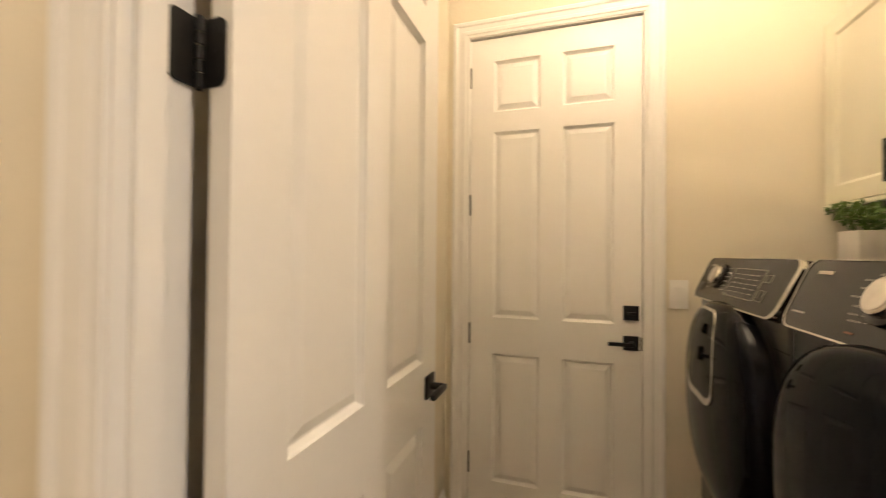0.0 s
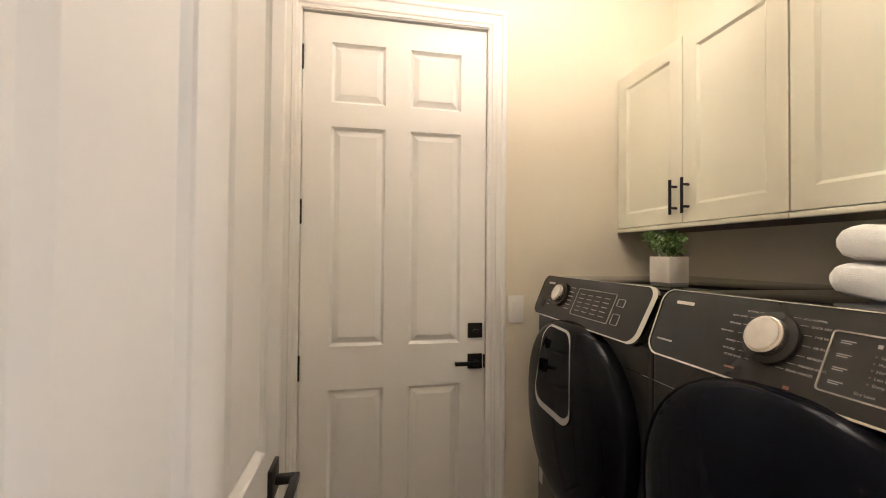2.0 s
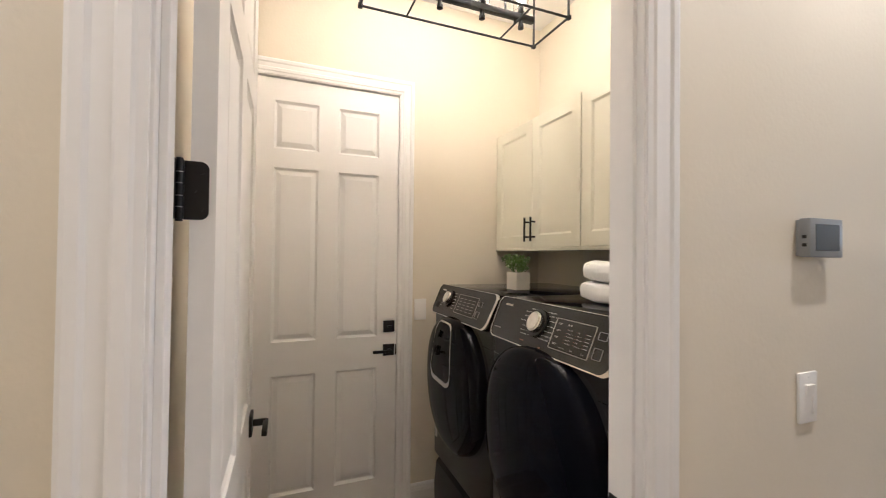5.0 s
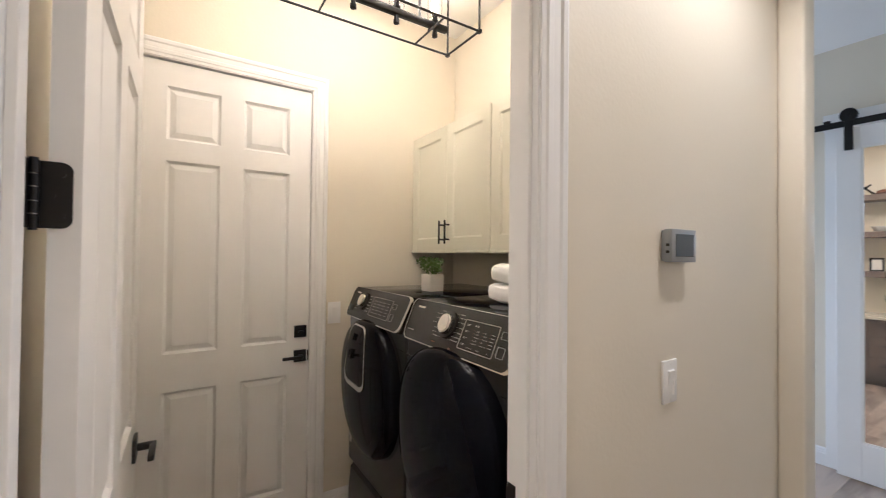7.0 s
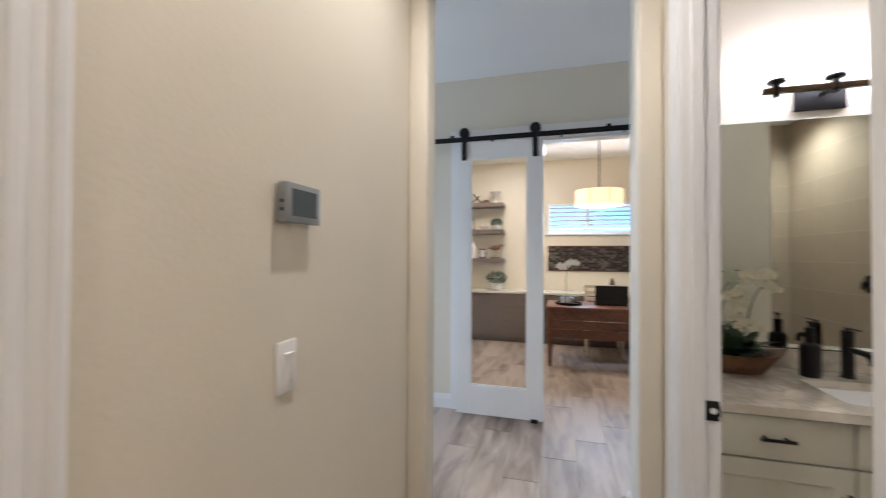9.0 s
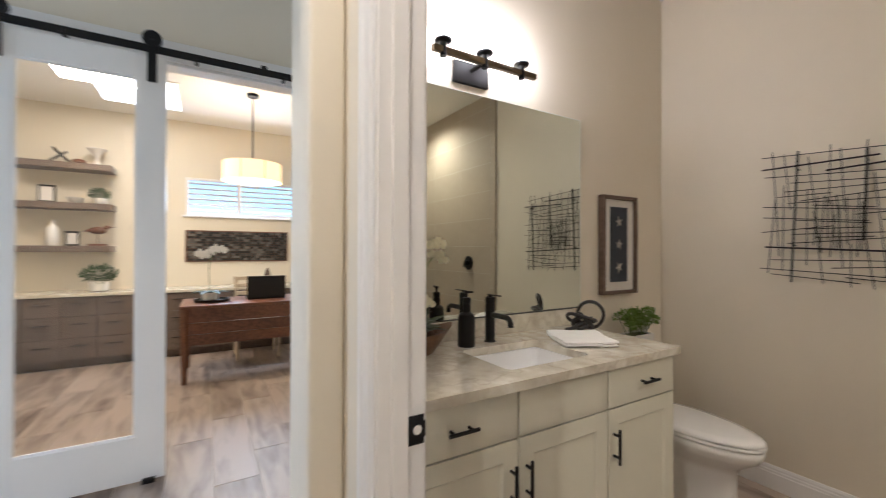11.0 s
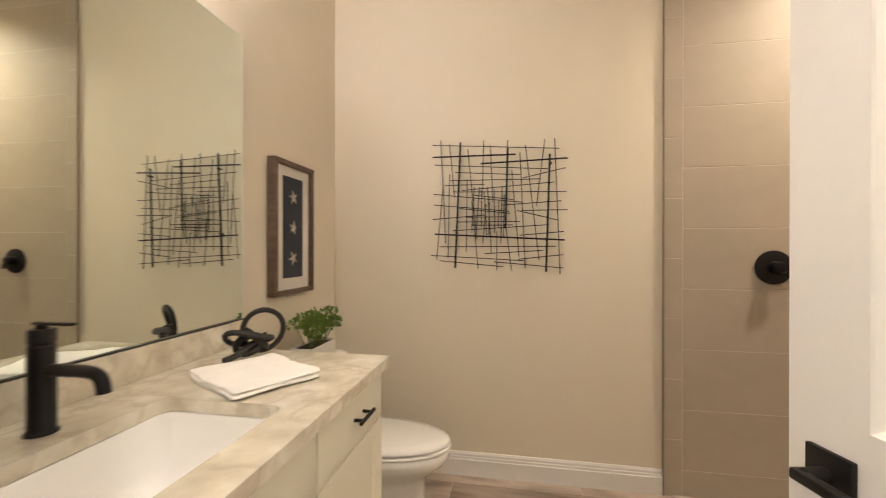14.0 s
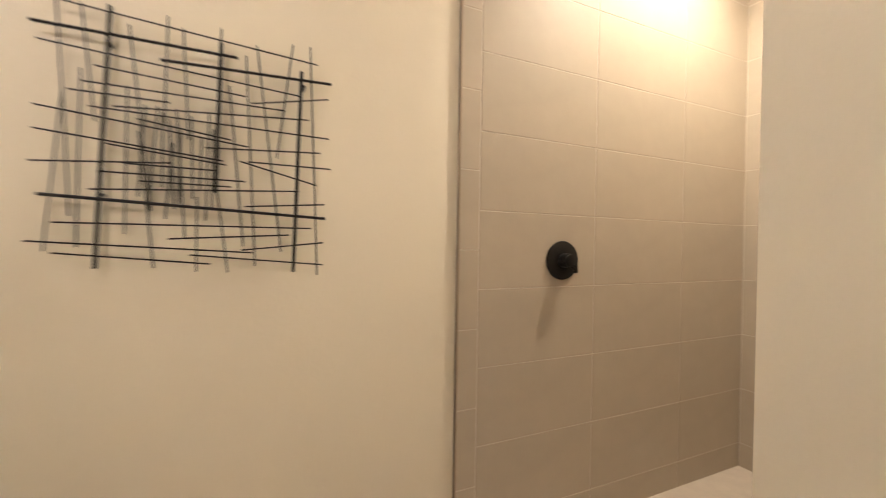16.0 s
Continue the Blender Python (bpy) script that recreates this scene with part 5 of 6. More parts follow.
def laundry_machine(name, yc, label, dryer):
    """A front-loading machine on its drawer pedestal; x along its width, y into its depth."""
    m = thing(name, (0.80, yc, 0), label, "dryer" if dryer else "washing machine", rz=-90)
    hw, deep, top = 0.3425, 0.78, 1.318
    bm = bmesh.new()
    box(bm, -hw, 0.018, 0.375, hw, deep, top - 0.135)
    box(bm, -hw, 0.070, top - 0.135, hw, deep, top)
    part("body", bm, CHARCOAL, m, round_by=0.012, seg=3)
    bm = bmesh.new()
    box(bm, -hw, 0.055, 0.012, hw, deep, 0.366)
    ped = part("pedestal", bm, CHARCOAL, m, round_by=0.008, seg=2)
    bm = bmesh.new()
    extrude_profile(bm, ((0.055, 0.03), (0.024, 0.045), (0.018, 0.20), (0.030, 0.325), (0.055, 0.352)), (-hw + 0.006, 0, 0), (hw - 0.006, 0, 0), (0, 1, 0), (0, 0, 1))
    part("pedestal_drawer", bm, CHARCOAL, ped, round_by=0.004)
    for fx in (-0.28, 0.28):
        for fy in (0.10, 0.72):
            bm = bmesh.new()
            rod(bm, (fx, fy, 0.0), (fx, fy, 0.014), 0.02, 12)
            part("foot", bm, BLACK, ped)
    # glossy top sheet
    bm = bmesh.new()
    box(bm, -hw + 0.004, 0.075, top, hw - 0.004, deep, top + 0.007)
    part("top", bm, DOOR_GLASS, m, "glossy black top", round_by=0.003)
    # sloped control panel in a frame of its own
    tilt = math.degrees(math.atan2(0.065, 0.143))
    slope = pose(0, 0.0265, 1.2535, -tilt, 0, 0)
    ph = 0.083
    outline = rounded_rect(hw - 0.002, ph, 0.035, 7)
    outline = [(x * (1 - 0.035 * (0.5 - z / ph / 2)), z - 0.012 * (1 - (x / hw) ** 2) * (z < 0)) for x, z in outline]
    inner = [(x * (0.945 if x > 0 else 0.988), z * (0.975 if z > 0 else 0.955)) for x, z in outline]
    bm = bmesh.new()
    vs0, vs1 = [bm.verts.new((x, -0.004, z)) for x, z in inner], [bm.verts.new((x, 0.06, z * 0.97)) for x, z in outline]
    bm.faces.new(vs0)
    for i in range(len(vs0)):
        j = (i + 1) % len(vs0)
        bm.faces.new((vs0[i], vs0[j], vs1[j], vs1[i]))
    face = part("fascia", bm, PANEL_BLACK, m, "black control fascia", smooth=30)
    face.matrix_local = slope
    bm = bmesh.new()
    ring_strip(bm, outline, inner, 0.002, -0.0062)
    trim = part("trim", bm, CHROME, m, "satin silver trim", smooth=40)
    trim.matrix_local = slope
    dx, dz, r = (-0.043, 0.010, 0.0375) if dryer else (-0.155, 0.012, 0.034)

    def on(bmx, nm, material, lab="", parent=face, **kw):
        return part(nm, bmx, material, parent, lab, **kw)
    bm = bmesh.new()
    rod(bm, (dx, -0.004, dz), (dx, -0.013, dz), r + 0.012, 40)
    dial = on(bm, "dial_base", PANEL_BLACK, "black dial surround", round_by=0.002)
    bm = bmesh.new()
    rod(bm, (dx, -0.013, dz), (dx, -0.029, dz), r, 40, r2=r * 0.94)
    kn = on(bm, "dial", CHROME, "satin silver dial", parent=dial, round_by=0.003, seg=3)
    bm = bmesh.new()
    rod(bm, (dx, -0.0292, dz), (dx, -0.0308, dz), r * 0.78, 36)
    on(bm, "dial_cap", mat("brushed_cap", (0.66, 0.63, 0.58), 0.35, metal=0.6, var=0.1, scale=30.0), "", parent=dial, round_by=0.001, seg=1)
    # display window
    u0, u1, v0, v1 = (0.046, 0.226, -0.056, 0.046) if dryer else (-0.045, 0.175, -0.050, 0.048)
    cx, cz = (u0 + u1) / 2, (v0 + v1) / 2
    bm = bmesh.new()
    oo = [(cx + x, cz + z) for x, z in rounded_rect((u1 - u0) / 2, (v1 - v0) / 2, 0.006, 3)]
    ii = [(cx + x, cz + z) for x, z in rounded_rect((u1 - u0) / 2 - 0.0025, (v1 - v0) / 2 - 0.0025, 0.005, 3)]
    ring_strip(bm, oo, ii, -0.0038, -0.0058)
    disp = on(bm, "display_rim", DULL_SILVER, "thin silver display rim")
    bm = bmesh.new()
    box(bm, u0 + 0.003, -0.0048, v0 + 0.003, u1 - 0.003, -0.0038, v1 - 0.003)
    on(bm, "display", PANEL_BLACK, "black glass display", parent=disp)
    # buttons
    for bz, bh in ((0.022, 0.016), (-0.030, 0.026)):
        bm = bmesh.new()
        bx = u1 + 0.030
        ring_strip(bm, [(bx + x, bz + z) for x, z in rounded_rect(0.017, bh / 2 + 0.004, 0.004, 3)], [(bx + x, bz + z) for x, z in rounded_rect(0.0155, bh / 2 + 0.0025, 0.003, 3)], -0.0038, -0.006)
        on(bm, "button", PRINT)

    def text(t, x, z, size, material=PRINT):
        w = words("lettering", t, size, pose(x, -0.0046, z, 90, 0, 0), material, face)
        return w

    def bar(x, z, w, h=0.003, material=PRINT, y=-0.0046):
        bm2 = bmesh.new()
        box(bm2, x, y - 0.0004, z - h / 2, x + w, y, z + h / 2)
        return part("marking", bm2, material, face)
    bar(-hw + 0.055, 0.052, 0.052, 0.008, mat("badge_silver", (0.45, 0.41, 0.35), 0.4, metal=0.5))
    if dryer:
        for i, t in enumerate(("ECO NORMAL", "QUICK DRY", "TIME DRY", "AIR FLUFF", "REFRESH", "WRINKLE AWAY", "STEAM SANITIZE")):
            a = radians(58 - 19.5 * i)
            x, z = dx + 0.060 * math.cos(a), dz + 0.055 * math.sin(a) - 0.003
            text(t, x + 0.009, z, 0.0057)
            bar(x - 0.008, z + 0.0022, 0.013, 0.0007)
        for i, t in enumerate(("NORMAL", "HEAVY DUTY", "BEDDING", "PERM PRESS", "TOWELS", "DELICATES", "ACTIVE WEAR")):
            a = radians(122 + 19.5 * i)
            x, z = dx + 0.060 * math.cos(a), dz + 0.055 * math.sin(a) - 0.003
            text(t, x - 0.009 - 0.0036 * len(t), z, 0.0055)
            bar(x - 0.006, z + 0.0022, 0.010, 0.0007)
        for i, t in enumerate(("Very Dry", "More Dry", "Normal Dry", "Less Dry", "Damp Dry")):
            text(t, u0 + 0.067, 0.012 - 0.0105 * i, 0.0062)
        for i, t in enumerate(("High", "Medium", "Med-Low", "Low", "Extra Low")):
            text(t, u0 + 0.112, 0.012 - 0.0105 * i, 0.0062)
        for i in range(5):
            bar(u0 + 0.150, 0.0142 - 0.0105 * i, 0.016, 0.0022)
            for cx_ in (0.061, 0.106, 0.145):
                bar(u0 + cx_, 0.0142 - 0.0105 * i, 0.0022, 0.0022, PRINT_RED)
        bar(u0 + 0.060, 0.030, 0.006, 0.006)
        bar(u0 + 0.072, 0.030, 0.006, 0.006)
        text("Time", u0 + 0.148, -0.047, 0.0064)
        text("Dry Level", u0 + 0.050, -0.047, 0.0064)
        text("Temp.", u0 + 0.100, -0.047, 0.0064)
        for i in range(4):
            bar(u0 + 0.014, 0.030 - 0.022 * i, 0.020, 0.0016)
            bar(u0 + 0.014, 0.0265 - 0.022 * i, 0.015, 0.0016)
        bar(-hw + 0.035, -0.045, 0.048, 0.0045)
        bar(dx + 0.045, -0.068, 0.010, 0.006, PRINT_RED)
        bar(dx - 0.070, -0.062, 0.022, 0.004, PRINT_RED)
    else:
        for i in range(6):
            bar(dx + 0.055, 0.045 - 0.016 * i, 0.030, 0.0028)
            bar(dx - 0.085, 0.045 - 0.016 * i, 0.026, 0.0028)
        for k in range(4):
            for i in range(5):
                bar(u0 + 0.020 + 0.048 * k, 0.028 - 0.015 * i, 0.030, 0.0026)
        bm = bmesh.new()
        box(bm, -hw + 0.020, -0.005, -0.052, -hw + 0.085, -0.003, -0.020)
        on(bm, "drawer_grip", BLACK, "recessed detergent drawer grip", round_by=0.004)
        for z0, z1 in ((0.560, 0.610), (0.475, 0.535)):
            bm = bmesh.new()
            box(bm, -hw + 0.022, 0.0166, z0, -hw + 0.050, 0.0182, z1)
            part("sticker", bm, MATT_WHITE, m, "small pale sticker")
    # porthole door
    oc = 0.868
    bm = bmesh.new()
    bulge(bm, superellipse(0.334, 0.342, 2.25, tilt=0.03), 0.022, 0.020, 5, 0, oc)
    part("door_gasket", bm, BLACK, m, "black door surround", smooth=60)
    bm = bmesh.new()
    bulge(bm, superellipse(0.316, 0.323, 2.25, tilt=0.03), 0.010, 0.086, 14, 0, oc, 0.2)
    dr = part("door", bm, DOOR_GLASS, m, "smoked glossy black door", smooth=70)
    if not dryer:
        bm = bmesh.new()
        hx, hz = -0.03, oc + 0.150

        def on_dome(x, z, out):
            t = max(0.0, 1 - math.hypot(x / 0.316, (z - oc) / 0.323))
            return (x, 0.010 - 0.086 * math.sin(math.pi / 2 * t) ** 0.2 - out, z)
        rim = [(x * (1 - 0.16 * z / 0.15), z) for x, z in rounded_rect(0.122, 0.150, 0.058, 7)]
        rows = []
        for k, out in ((1.0, -0.004), (1.0, 0.004), (0.965, 0.005), (0.945, 0.003), (0.94, -0.004)):
            low = 0.86 / 0.945
            rows.append([bm.verts.new(on_dome(hx + x * k, hz + z * (k if z > 0 or k == 1.0 else k * low), out)) for x, z in rim])
        for lo, hi in zip(rows, rows[1:]):
            for i in range(len(rim)):
                j = (i + 1) % len(rim)
                bm.faces.new((lo[i], lo[j], hi[j], hi[i]))
        part("hatch_rim", bm, CHROME, dr, "silver rim of the small add-in hatch", smooth=50)
        bm = bmesh.new()
        rows = [[bm.verts.new(on_dome(hx + x * k, hz + z * (k if z > 0 else k * 0.91), 0.0015)) for x, z in rim] for k in (0.943, 0.7, 0.45, 0.2)]
        for lo, hi in zip(rows, rows[1:]):
            for i in range(len(rim)):
                j = (i + 1) % len(rim)
                bm.faces.new((lo[i], lo[j], hi[j], hi[i]))
        bm.faces.new(rows[-1])
        part("hatch", bm, DOOR_GLASS, dr, "small dark glass hatch", smooth=60)
    bm = bmesh.new()
    box(bm, -hw + 0.004, 0.0165, 1.10, hw - 0.004, 0.0180, 1.1015)
    part("seam", bm, CHROME, m)
    return m


laundry_machine("clothes_dryer", 0.939, "black front-loading dryer on a pedestal, door closed", True)
laundry_machine("washing_machine", 1.632, "black front-loading washer on a pedestal with silver-rimmed hatch", False)


def wall_cabinet(name, y0, y1, ys, label):
    """A two-door wall cabinet; ys is where the doors meet."""
    c = thing(name, (0, 0, 0), label, "wall cabinet", group="laundry wall cabinets")
    z0, z1, x = 1.543, 2.272, 1.29
    bm = bmesh.new()
    box(bm, x + 0.022, y0, z0, 1.619, y1, z1)
    part("body", bm, CABINET, c)
    bm = bmesh.new()
    box(bm, x - 0.004, y0, 1.526, x + 0.018, y1, z0 - 0.001)
    part("light_rail", bm, CABINET, c, round_by=0.002)
    bm = bmesh.new()
    box(bm, x + 0.018, y0, 1.530, 1.60, y1, z0 - 0.001)
    part("bottom_panel", bm, FRAME_WOOD, c, "brown underside")
    for a, b, py in ((y0 + 0.002, ys - 0.002, ys - 0.030), (ys + 0.002, y1 - 0.002, ys + 0.030)):
        d = slab_front("cabinet_door", c, x, a, b, z0 + 0.003, z1 - 0.004, CABINET, rail=0.064)
        bar_pull(d, (x, py, 1.645), 0.135, "z", 0.030)


wall_cabinet("wall_cabinet", 1.317, 2.118, 1.713, "cream shaker wall cabinet with two doors and black pulls")
wall_cabinet("wall_cabinet", 0.565, 1.315, 0.942, "cream shaker wall cabinet with two doors above the dryer")


fl = thing("cabinet_filler", (0, 0, 0), "cream filler strip between cabinet and wall", "cabinet filler")
block("strip", 1.31, 0.5115, 1.543, 1.33, 0.5635, 2.272, CABINET, fl)


def pot_plant():
    p = thing("potted_plant", (1.125, 1.588, 1.325), "small leafy green plant in a white square pot on the washer", "plant", rz=5)
    bm = bmesh.new()
    open_pot(bm, 0.042, 0.042, 0.088)
    part("pot", bm, MATT_WHITE, p, "white square ceramic pot", round_by=0.002)
    bm = bmesh.new()
    box(bm, -0.036, -0.036, 0.05, 0.036, 0.036, 0.076)
    part("soil", bm, SOIL, p)
    rnd = random.Random(2)
    tips = [(rnd.uniform(-0.055, 0.055), rnd.uniform(-0.06, 0.06), rnd.uniform(0.105, 0.165)) for _ in range(22)]
    for q in tips:
        bm = bmesh.new()
        rod(bm, (q[0] * 0.3, q[1] * 0.3, 0.07), q, 0.0014, 5)
        part("stem", bm, STEM, p)
    bm = bmesh.new()
    for i, q in enumerate(tips):
        leaf_ball(bm, q, (0.018, 0.020, 0.014), 32, 0.013, 100 + i, 0.8)
    part("leaves", bm, LEAF, p)


pot_plant()
folded_towel("folded_towel", (1.27, 0.868, 1.3255), 90, 0.395, 0.42, 0.076, 1, "white folded bath towel on top of the dryer", 11, lump=0.013)
folded_towel("folded_towel", (1.27, 0.866, 1.4000), 90, 0.385, 0.40, 0.078, 1, "white folded bath towel stacked on another towel", 12, lump=0.015)
rb = thing("ribbon", (1.12, 0.86, 1.477), "cream tied ribbon end lying on the towels", "ribbon")
curve_mesh("strand", [(0, 0.09, 0.0), (0.01, 0.05, 0.006), (0.0, 0.02, 0.018), (0.01, -0.03, 0.010), (0.02, -0.10, 0.004)], 0.006, TOWEL, rb)
curve_mesh("strand", [(-0.01, 0.03, 0.0), (0.0, 0.015, 0.014), (-0.02, -0.01, 0.016), (-0.06, -0.03, 0.004), (-0.07, -0.05, -0.004)], 0.006, TOWEL, rb)


def cage_light():
    c = thing("cage_pendant", (0, 0, 0), "black open-cage linear pendant with four lit candle bulbs", "pendant light")
    x0, x1, y0, y1, z0, z1 = 0.285, 1.138, 1.222, 1.484, 2.534, 2.86
    r = 0.0052
    for a, b in (((x0, y0, z0), (x1, y0, z0)), ((x0, y1, z0), (x1, y1, z0)), ((x0, y0, z0), (x0, y1, z0)), ((x1, y0, z0), (x1, y1, z0)),
                 ((x0, y0, z1), (x1, y0, z1)), ((x0, y1, z1), (x1, y1, z1)), ((x0, y0, z1), (x0, y1, z1)), ((x1, y0, z1), (x1, y1, z1)),
                 ((x0, y0, z0), (x0, y0, z1)), ((x1, y0, z0), (x1, y0, z1)), ((x0, y1, z0), (x0, y1, z1)), ((x1, y1, z0), (x1, y1, z1))):
        bm = bmesh.new()
        rod(bm, a, b, r, 8)
        part("cage_bar", bm, BLACK, c)
    for x in (x0, x1):
        for y in (y0, y1):
            for z in (z0, z1):
                bm = bmesh.new()
                box(bm, x - 0.0095, y - 0.0095, z - 0.0095, x + 0.0095, y + 0.0095, z + 0.0095)
                part("corner_block", bm, BLACK, c, round_by=0.002, seg=1)
    ym = (y0 + y1) / 2
    bm = bmesh.new()
    box(bm, 0.33, ym - 0.013, 2.556, 1.045, ym + 0.013, 2.582)
    spine = part("spine", bm, BLACK, c, round_by=0.002)
    for x in (0.39, 0.59, 0.785, 0.98):
        bm = bmesh.new()
        lathe(bm, ((0.010, -0.052), (0.013, -0.050), (0.013, -0.036), (0.010, -0.030), (0.010, 0.014), (0.017, 0.018), (0.017, 0.024), (0.012, 0.026), (0.012, 0.055)), at=(x, ym, 2.569), seg=18)
        s = part("candle_socket", bm, BLACK, spine)
        bm = bmesh.new()
        lathe(bm, ((0.008, 0.055), (0.012, 0.065), (0.016, 0.082), (0.014, 0.105), (0.007, 0.128), (0.001, 0.137)), at=(x, ym, 2.569), seg=18)
        b = part("candle_bulb", bm, BULB_GLOW, spine, "lit clear candle bulb", smooth=80)
        b.visible_shadow = False
        bm = bmesh.new()
        rings = []
        for rr in (0.034, 0.0322):
            for z in (2.595, 2.735):
                rings.append([bm.verts.new((x + rr * math.cos(2 * math.pi * i / 28), ym + rr * math.sin(2 * math.pi * i / 28), z)) for i in range(28)])
        for p, q in ((0, 1), (1, 3), (3, 2), (2, 0)):
            for i in range(28):
                j = (i + 1) % 28
                bm.faces.new((rings[p][i], rings[p][j], rings[q][j], rings[q][i]))
        g = part("glass_sleeve", bm, GLASS, spine, "clear glass cylinder", smooth=60)
        g.visible_shadow = False
    for x in (0.50, 0.90):
        bm = bmesh.new()
        rod(bm, (x, ym, 2.582), (x, ym, 3.03), 0.006, 10)
        part("stem", bm, BLACK, c)
    for x in (x0 + 0.20, x1 - 0.19):
        bm = bmesh.new()
        rod(bm, (x, y0, z0), (x, y1, z0 + 0.0), 0.0045, 8)
        rod(bm, (x, ym, z0), (x, ym, 2.556), 0.0045, 8)
        part("cross_bar", bm, BLACK, c)
    bm = bmesh.new()
    box(bm, 0.44, ym - 0.055, 3.028, 0.96, ym + 0.055, 3.0495)
    part("canopy", bm, BLACK, c, round_by=0.004)


cage_light()


def switch_plate(name, at, rz, label, slider=False):
    """A decorator wall plate; faces -y at rz 0."""
    s = thing(name, at, label, "light switch", rz=rz)
    bm = bmesh.new()
    box(bm, -0.0375, -0.008, -0.063, 0.0375, 0.0, 0.063)
    p = part("plate", bm, PLASTIC, s, round_by=0.003)
    bm = bmesh.new()
    extrude_profile(bm, ((-0.0085, -0.034), (-0.0100, 0.0), (-0.0145, 0.033), (-0.005, 0.034), (-0.005, -0.034)), (-0.016, 0, 0), (0.016, 0, 0), (0, 1, 0), (0, 0, 1))
    rk = part("rocker", bm, PLASTIC, p, round_by=0.0008, seg=1)
    for z in (-0.052, 0.052):
        bm = bmesh.new()
        rod(bm, (0, -0.0088, z), (0, -0.0075, z), 0.003, 10)
        part("screw", bm, PLASTIC, p)
    if slider:
        bm = bmesh.new()
        box(bm, 0.011, -0.012, -0.040, 0.015, -0.006, 0.004)
        part("dimmer", bm, PLASTIC, p, round_by=0.001, seg=1)


switch_plate("light_switch", (0.772, 2.1195, 1.168), 0, "white rocker light switch on the wall beside the door")
switch_plate("light_switch", (1.236, 0.4245, 1.150), 0, "white dimmer switch plate on the hall wall", True)


def thermostat():
    t = thing("thermostat", (1.262, 0.4245, 1.549), "grey wall thermostat with dark screen", "thermostat")
    bm = bmesh.new()
    box(bm, -0.066, -0.012, -0.045, 0.062, 0.0, 0.045)
    part("base", bm, GREY_PLASTIC, t, round_by=0.003)
    bm = bmesh.new()
    box(bm, -0.070, -0.034, -0.048, 0.068, -0.010, 0.048)
    body = part("housing", bm, GREY_PLASTIC, t, round_by=0.003)
    bm = bmesh.new()
    box(bm, -0.050, -0.0355, -0.032, 0.052, -0.0335, 0.034)
    part("screen", bm, SCREEN, body, "dark lcd screen", round_by=0.001, seg=1)
    for z in (0.002, -0.018):
        bm = bmesh.new()
        box(bm, -0.0712, -0.026, z - 0.004, -0.0695, -0.017, z + 0.004)
        part("side_slot", bm, BLACK, body)


thermostat()

# ---- room beyond the hall: barn door and office ----


def barn_door():
    b = thing("barn_door", (0, 0, 0), "white framed sliding barn door with full glass panel", "sliding door")
    x0, x1 = 3.890, 3.925
    y0, y1, z0, z1 = -0.104, 0.656, 0.014, 2.425
    gy0, gy1, gz0, gz1 = 0.030, 0.530, 0.268, 2.285
    for nm, a in (("stile", (y0, gy0, z0, z1)), ("stile", (gy1, y1, z0, z1)), ("rail", (gy0, gy1, z0, gz0)), ("rail", (gy0, gy1, gz1, z1))):
        bm = bmesh.new()
        box(bm, x0, a[0], a[2], x1, a[1], a[3])
        part(nm, bm, WHITE, b, round_by=0.002, seg=1)
    bm = bmesh.new()
    ring_strip(bm, [(gy0, gz0), (gy1, gz0), (gy1, gz1), (gy0, gz1)], [(gy0 + 0.012, gz0 + 0.012), (gy1 - 0.012, gz0 + 0.012), (gy1 - 0.012, gz1 - 0.012), (gy0 + 0.012, gz1 - 0.012)], 0, 0.008)
    bmesh.ops.transform(bm, matrix=Matrix(((0, 1, 0, x0 + 0.004), (1, 0, 0, 0), (0, 0, 1, 0), (0, 0, 0, 1))), verts=bm.verts)
    part("glass_bead", bm, WHITE, b)
    bm = bmesh.new()
    box(bm, 3.905, gy0, gz0, 3.910, gy1, gz1)
    g = part("glass", bm, GLASS, b, "clear glass panel")
    g.visible_shadow = False
    for y in (-0.036, 0.588):
        bm = bmesh.new()
        box(bm, 3.874, y - 0.022, 2.27, 3.890, y + 0.022, 2.50)
        h = part("hanger_strap", bm, BLACK, b, "matt black hanger strap", round_by=0.002, seg=1)
        bm = bmesh.new()
        rod(bm, (3.872, y, 2.515), (3.902, y, 2.515), 0.047, 28)
        rod(bm, (3.866, y, 2.515), (3.908, y, 2.515), 0.012, 12)
        part("wheel", bm, BLACK, h, round_by=0.002, seg=1)
    t = thing("barn_door_track", (0, 0, 0), "matt black steel rail above the office opening", "door track")
    bm = bmesh.new()
    box(bm, 3.884, -1.55, 2.438, 3.892, 1.10, 2.482)
    rail = part("rail", bm, BLACK, t, round_by=0.002, seg=1)
    for y in (-1.35, -0.75, -0.25, 0.35, 0.95):
        bm = bmesh.new()
        rod(bm, (3.892, y, 2.46), (3.984, y, 2.46), 0.011, 14)
        rod(bm, (3.880, y, 2.46), (3.884, y, 2.46), 0.013, 6)
        part("spacer", bm, BLACK, rail)
    for y in (0.70, -0.62):
        bm = bmesh.new()
        box(bm, 3.878, y - 0.018, 2.478, 3.898, y + 0.018, 2.500)
        part("stop", bm, BLACK, rail, round_by=0.003)
    f = thing("floor_guide", (0, 0, 0), "small matt black barn door floor guide", "door guide")
    bm = bmesh.new()
    box(bm, 3.868, -0.062, 0.0, 3.888, 0.0, 0.030)
    part("bracket", bm, BLACK, f, round_by=0.004)


